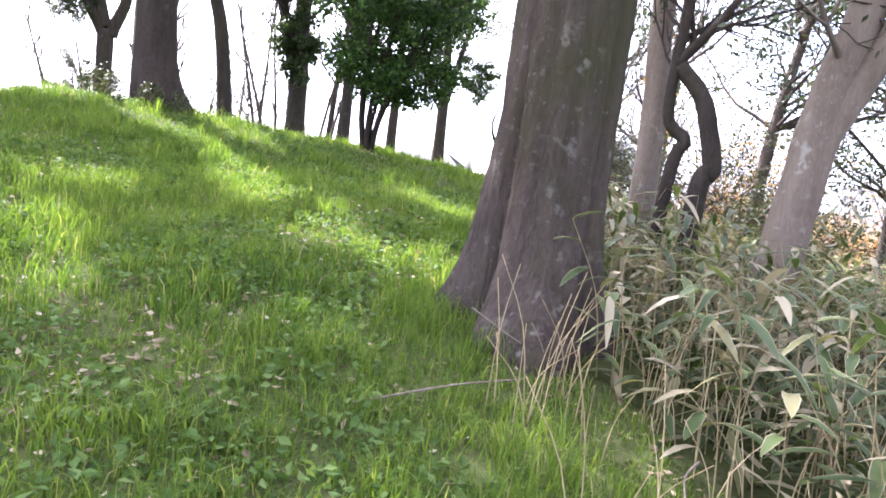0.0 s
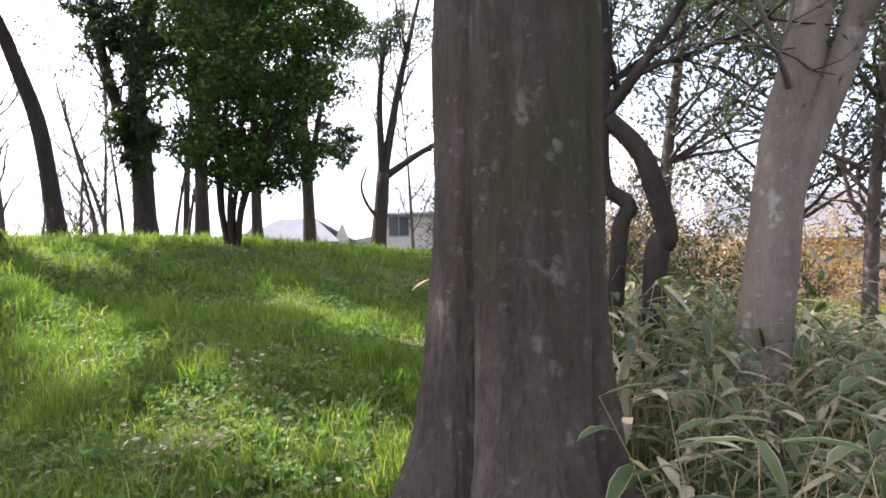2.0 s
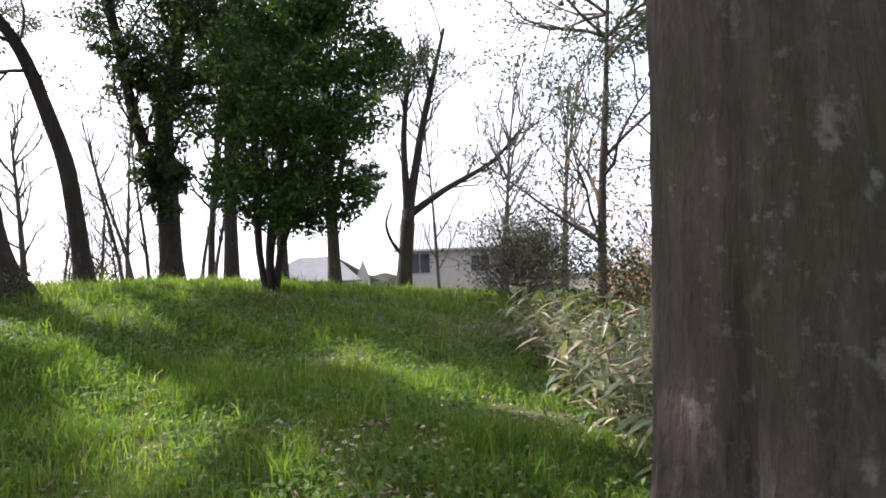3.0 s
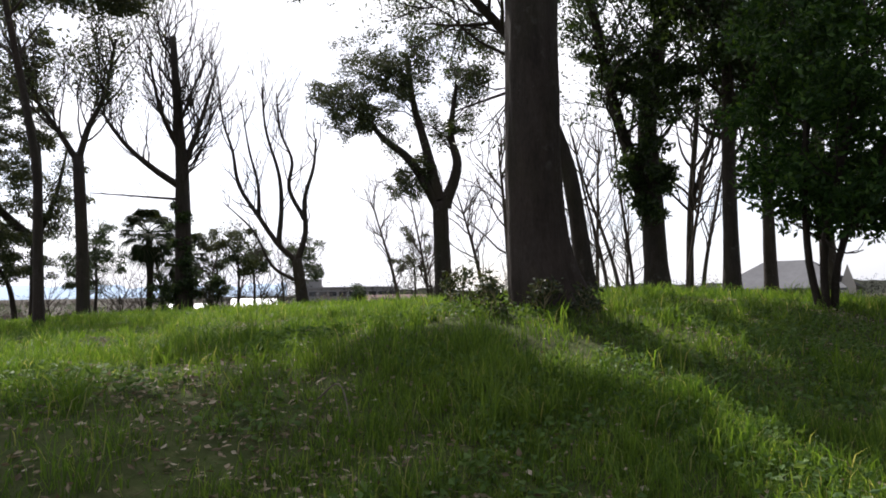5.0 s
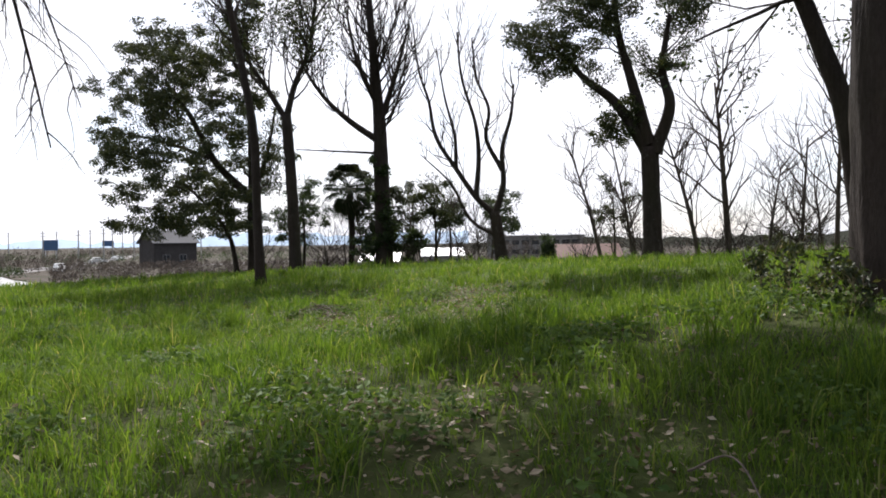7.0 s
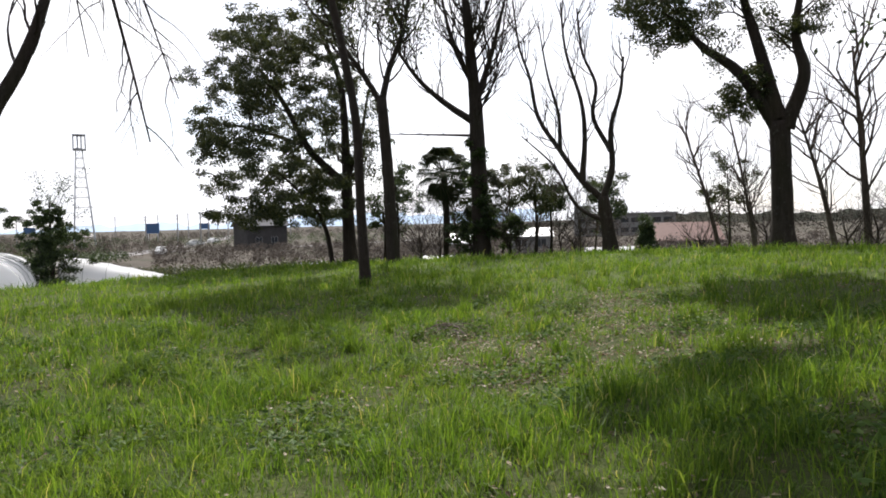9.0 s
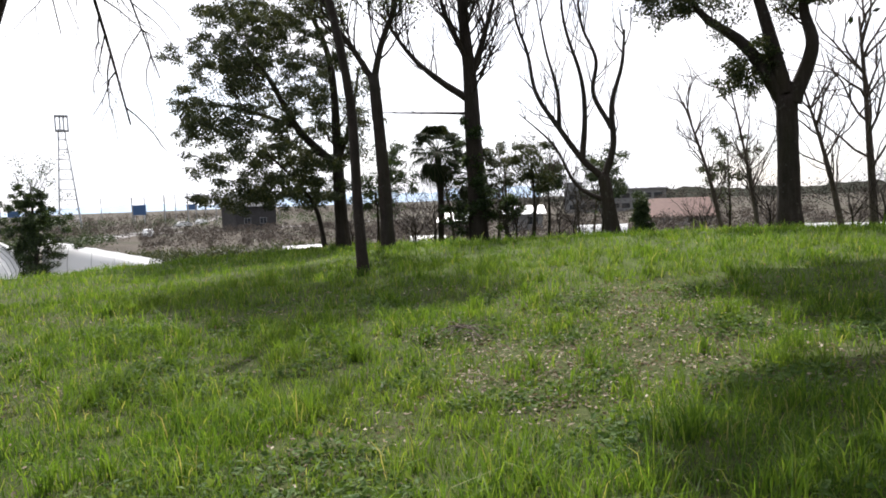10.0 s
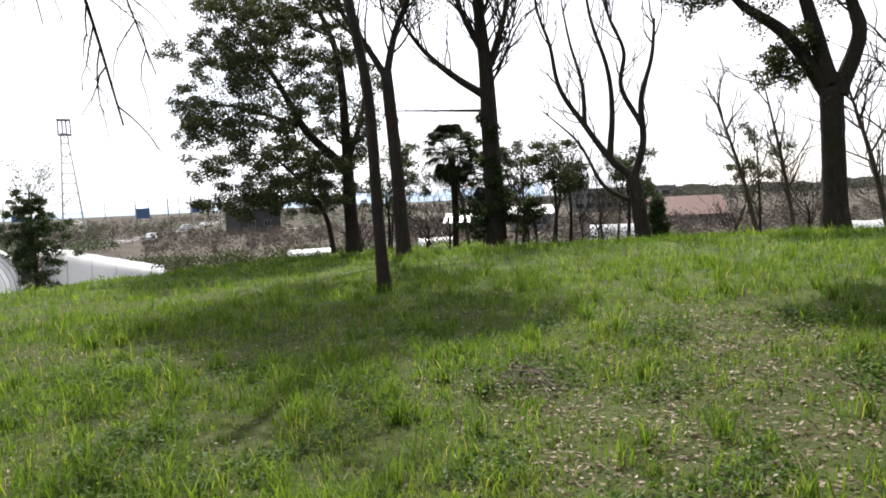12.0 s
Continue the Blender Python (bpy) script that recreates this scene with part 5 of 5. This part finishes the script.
def greenhouse(az, dist, length, width, tall, turn, lab="white film greenhouse tunnel among the fields", base=PLAIN, low=1.0):
    x, y = far(az, dist)
    top = holder("greenhouse", (x, y, base), lab, "greenhouse", "greenhouses on the plain")
    m = Matrix.Translation((x, y, base)) @ Matrix.Rotation(radians(az + turn), 4, "Z")
    g = Geo()
    n, k = 14, 10
    a = np.linspace(0, np.pi, n)
    verts = []
    for i in range(k + 1):
        s = -length / 2 + length * i / k
        sag = (1 - 0.03 * (i % 2)) * (1 + (low - 1) * i / k)
        verts += [tuple(m @ Vector((s, -math.cos(t) * width / 2, math.sin(t) ** 0.8 * tall * sag))) for t in a]
    f = [(i * n + j, (i + 1) * n + j, (i + 1) * n + j + 1, i * n + j + 1) for i in range(k) for j in range(n - 1)]
    g.add(verts, f)
    part("film", g, FILM, top)
    for e in (-1, 1):
        g = Geo()
        pts = [tuple(m @ Vector((e * (length / 2 - 0.02), -math.cos(t) * width / 2, math.sin(t) ** 0.8 * tall * 0.97 * (low if e > 0 else 1)))) for t in a]
        g.add(pts, [tuple(range(n))])
        part("end_sheet", g, FILM, top, smooth=False)
    for i in range(0, k + 1, 2):
        g = Geo()
        s = -length / 2 + length * i / k
        tube(g, [tuple(m @ Vector((s, -math.cos(t) * (width / 2 + 0.02), math.sin(t) ** 0.8 * tall * (1 + (low - 1) * i / k) + 0.02))) for t in a], [0.025] * n, 5)
        part("hoop", g, STEEL, top)


greenhouse(73.8, 56, 8.0, 6.6, 3.2, 78)
greenhouse(64.6, 60, 8.2, 5.0, 2.8, -8, low=0.25)
greenhouse(49.5, 62, 3.8, 3.0, 1.2, 10)
greenhouse(39.1, 66, 3.5, 3.0, 1.4, 5)
greenhouse(24.5, 72, 5.0, 4.0, 1.7, 0)
greenhouse(5.2, 62, 10.0, 4.0, 1.9, 4)


def mast(az, dist, tall):
    x, y = far(az, dist)
    top = holder("lattice_mast", (x, y, PLAIN), "tall grey steel lattice mast with a platform", "mast")
    m = Matrix.Translation((x, y, PLAIN)) @ Matrix.Rotation(radians(az), 4, "Z")

    def corner(k, u):
        w = 3.0 * (1 - u) + 0.85 * u
        sx, sy = ((-1, -1), (1, -1), (1, 1), (-1, 1))[k]
        return tuple(m @ Vector((-0.6 * u + sx * w, sy * w, tall * u)))
    for k in range(4):
        g = Geo()
        tube(g, [corner(k, 0), corner(k, 1)], [0.24, 0.17], 6)
        part("leg", g, STEEL, top)
    for i in range(1, 11):
        g = Geo()
        for k in range(4):
            tube(g, [corner(k, i / 10), corner((k + 1) % 4, i / 10)], [0.08, 0.08], 4)
            tube(g, [corner(k, (i - 1) / 10), corner((k + 1) % 4, i / 10)], [0.07, 0.07], 4)
        part("bracing", g, STEEL, top)
    for z0, z1 in ((tall - 0.6, tall - 0.3), (tall + 3.8, tall + 4.1)):
        g = Geo()
        box(g, (-2.3, -1.9, z0), (1.4, 1.9, z1), 0, m)
        part("platform", g, STEEL, top, smooth=False)
    for sx in (-2.1, -0.9, 0.1, 1.2):
        g = Geo()
        tube(g, [tuple(m @ Vector((sx, -1.6, tall - 0.4))), tuple(m @ Vector((sx, -1.6, tall + 4)))], [0.22, 0.22], 6)
        part("antenna", g, STEEL, top)


mast(66.7, 236.0, 30.0)


def pole(az, dist, tall):
    x, y = far(az, dist)
    top = holder("utility_pole", (x, y, PLAIN), "grey concrete utility pole with crossarms", "utility pole", "utility poles along the road")
    g = Geo()
    tube(g, [(x, y, PLAIN - 0.3), (x, y, PLAIN + tall)], [0.22, 0.15], 8)
    part("post", g, CONCRETE, top)
    for k in range(2):
        g = Geo()
        m = Matrix.Translation((x, y, PLAIN + tall - 0.6 - k * 0.9)) @ Matrix.Rotation(radians(az + 20), 4, "Z")
        box(g, (-0.9, -0.06, -0.06), (0.9, 0.06, 0.06), 0, m)
        part("crossarm", g, STEEL, top, smooth=False)


for az, dist, tall in ((62.5, 230, 9), (61.6, 330, 11), (60.2, 210, 9), (59.4, 300, 11), (58.5, 210, 9.5), (57.9, 260, 10), (57.2, 310, 11), (56.4, 240, 9), (55.4, 280, 10), (69.5, 260, 10), (71, 300, 11), (72.2, 240, 9), (73.2, 280, 10), (51.5, 240, 10), (74.3, 250, 10), (64.6, 350, 11)):
    pole(az, dist, tall)


def signboard(az, dist, w, h, z):
    x, y = far(az, dist)
    top = holder("billboard", (x, y, PLAIN), "roadside billboard on posts", "billboard", "roadside billboards")
    m = Matrix.Translation((x, y, PLAIN)) @ Matrix.Rotation(radians(az), 4, "Z")
    g = Geo()
    box(g, (-w / 2, -0.15, z), (w / 2, 0.15, z + h), 0, m)
    part("panel", g, SIGN_BLUE, top, smooth=False)
    for s in (-0.35, 0.35):
        g = Geo()
        tube(g, [tuple(m @ Vector((s * w, 0, -0.2))), tuple(m @ Vector((s * w, 0, z)))], [0.14, 0.14], 6)
        part("post", g, STEEL, top)


signboard(62.0, 270, 4.5, 3.6, 3.2)
signboard(58.2, 290, 4.0, 2.2, 4.4)
signboard(70.2, 300, 4.0, 2.4, 4.0)


def road(points, width, name="road"):
    g = Geo()
    line = smooth_line([(*far(a, d), PLAIN + 0.06) for a, d in points], 40)
    t = np.gradient(line, axis=0)
    s = np.stack([-t[:, 1], t[:, 0], 0 * t[:, 0]], -1)
    s /= np.linalg.norm(s, axis=1)[:, None]
    a, b = line - s * width / 2, line + s * width / 2
    v = np.concatenate([a, b, a - (0, 0, 0.3), b - (0, 0, 0.3)])
    k = np.arange(39)
    g.add(v, np.concatenate([np.stack([k, k + 40, k + 41, k + 1], -1), np.stack([k + 80, k, k + 1, k + 81], -1), np.stack([k + 40, k + 120, k + 121, k + 41], -1)]))
    thing(name, g, ROAD_MAT, "pale grey road running across the plain", "road", kind="structure")


road(((80, 80), (70, 105), (62, 160), (57.5, 260), (56, 420)), 5.5)
road(((80, 140), (66, 150), (52, 155), (40, 190)), 4.5)


def car(az, dist, turn, kind_label="white car on the far road"):
    x, y = far(az, dist)
    z = PLAIN + 0.07
    top = holder("car", (x, y, z), kind_label, "car", "cars on the far road")
    m = Matrix.Translation((x, y, z)) @ Matrix.Rotation(radians(az + turn), 4, "Z")
    prof = [(-2.1, 0.35), (-2.1, 0.95), (-1.5, 1.0), (-1.1, 1.5), (0.9, 1.52), (1.4, 1.0), (2.05, 0.9), (2.1, 0.35)]
    g = Geo()
    v = [tuple(m @ Vector((a, s * (0.82 if b < 1.2 else 0.66), b))) for s in (-1, 1) for a, b in prof]
    n = len(prof)
    g.add(v, [(i, (i + 1) % n, n + (i + 1) % n, n + i) for i in range(n)])
    g.add(v[:n], [tuple(range(n))])
    g.add(v[n:], [tuple(range(n))])
    part("body", g, WHITE_PAINT, top, smooth=False)
    for wx in (-1.3, 1.3):
        for wy in (-0.8, 0.8):
            g = Geo()
            tube(g, [tuple(m @ Vector((wx, wy - 0.1, 0.32))), tuple(m @ Vector((wx, wy + 0.1, 0.32)))], [0.32, 0.32], 12)
            part("wheel", g, RUBBER, top)
    g = Geo()
    box(g, (-1.0, -0.76, 1.05), (0.95, 0.76, 1.42), 0, m)
    part("window", g, GLASS_DARK, top, smooth=False)


car(58.9, 190, 20)
car(57.6, 215, 60)
car(61.5, 128, 85)

# orchard rows and scrub on the plain
def scrub_bank(name, a0, a1, d0, d1, count, r, mat, label, tall=1.0):
    g = Geo()
    for _ in range(count):
        x, y = far(RNG.uniform(a0, a1), RNG.uniform(d0, d1))
        leaves(g, cloud((x, y, PLAIN + r * tall * RNG.uniform(0.4, 1.0)), r * RNG.uniform(0.4, 1.6), 70, 0.8 * tall), 0.36 * r ** 0.5, aspect=0.26)
    thing(name, g, mat, label, "shrubs", kind="stuff", smooth=False)


scrub_bank("orchard_scrub", 36, 62, 76, 150, 330, 1.15, SCRUB, "bare brown orchard rows on the plain")
scrub_bank("orchard_scrub", -12, 42, 58, 130, 560, 1.35, SCRUB, "bare brown scrub round the houses")
scrub_bank("orchard_scrub", 60, 80, 120, 200, 260, 1.4, SCRUB, "brown scrub along the road")
scrub_bank("field_hedge", 64, 82, 100, 118, 120, 1.2, LEAF_DARK, "dark green hedge at the edge of the fields")
scrub_bank("field_hedge", 44, 64, 58, 72, 190, 0.75, LEAF_OLIVE, "low green growth beyond the mound")
scrub_bank("field_hedge", 42, 80, 150, 270, 200, 1.7, LEAF_DARK, "dark hedges between the far fields")
scrub_bank("distant_woods", 36, 82, 200, 480, 520, 2.4, SCRUB, "distant brown and green scrub")
scrub_bank("distant_woods", -40, 36, 180, 330, 420, 4.0, WOODLAND, "distant dark woods behind the houses", 1.1)
scrub_bank("distant_woods", -14, 34, 130, 215, 170, 2.6, SCRUB, "bare brown woods beyond the houses", 1.5)
scrub_bank("brush", -42, -18, 26, 44, 150, 1.3, SCRUB, "bare brushwood below the mound", 1.1)

# cone-shaped evergreen by the greenhouses and a cypress among the roofs
for az, dist, h, r, mat, lab in ((69.3, 58.0, 7.6, 2.9, LEAF_DARK, "dark conical evergreen beside the greenhouses"), (21.3, 58.0, 4.8, 0.9, LEAF_DARK, "dark conical cypress among the roofs")):
    x, y = far(az, dist)
    tree("conical_evergreen", [([(x, y, PLAIN), (x, y, PLAIN + h * 0.5), (x, y, PLAIN + h * 0.95)], 0.16, 0.04)], BARK_DARK, lab, sprouts=((0, 0.15, 1, 20, r * 0.8, 0.03, 1, 3, 0.25, 0.9),), leaf=mat, leaf_n=14, leaf_r=0.5, leaf_size=0.17,
         clumps=tuple(((x + RNG.normal(0, r * 0.33), y + RNG.normal(0, r * 0.33), PLAIN + h * (0.12 + 0.75 * k / 26)), r * (0.62 - 0.3 * k / 26), 260, 0.9) for k in range(26)))


reeds = Geo()
for _ in range(260):
    x, y = far(RNG.uniform(-68, -53), RNG.uniform(20, 33))
    leaves(reeds, cloud((x, y, float(height(x, y)) + RNG.uniform(0.2, 1.3)), RNG.uniform(0.4, 0.9), 60, 0.9), 0.34, aspect=0.12)
thing("dry_reeds", reeds, DRY_REED, "tan dry reeds and brush beyond the thicket", "reeds", kind="stuff", smooth=False)


def ridge(name, az0, az1, dist, tall, mat, label, seed, fade=True):
    """A long hill or range, as a body with depth."""
    g = Geo()
    n = 420
    v = []
    for i in range(n):
        u = i / (n - 1)
        a = az0 + (az1 - az0) * u
        h = tall * (0.55 + 0.25 * math.sin(u * 9 + seed) + 0.12 * math.sin(u * 31 + seed * 2) + 0.08 * math.sin(u * 83 + seed) + 0.07 * math.sin(u * 197 + seed * 3) + 0.05 * math.sin(u * 371 + seed)) * (math.sin(math.pi * u) ** 0.4 if fade else 1)
        for dd, z in ((0.9, PLAIN - 1), (1.0, PLAIN + h), (1.15, PLAIN - 1)):
            v.append((*far(a, dist * dd), z))
    f = []
    for i in range(n - 1):
        for j in range(2):
            f.append((i * 3 + j, (i + 1) * 3 + j, (i + 1) * 3 + j + 1, i * 3 + j + 1))
    g.add(v, f)
    thing(name, g, mat, label, "hill", kind="structure")


ridge("backdrop_hill", -40, 37, 520, 9, WOODLAND, "low wooded hill on the horizon", 1.2)
ridge("backdrop_hill", -60, 32, 760, 13, WOODLAND, "low wooded hill on the horizon", 3.0)
# range whose pale blue colour stands in for haze
ridge("backdrop_mountain", 30, 110, 3000, 62, MOUNTAIN_HAZED, "far mountains with haze painted in as pale blue", 0.4, False)
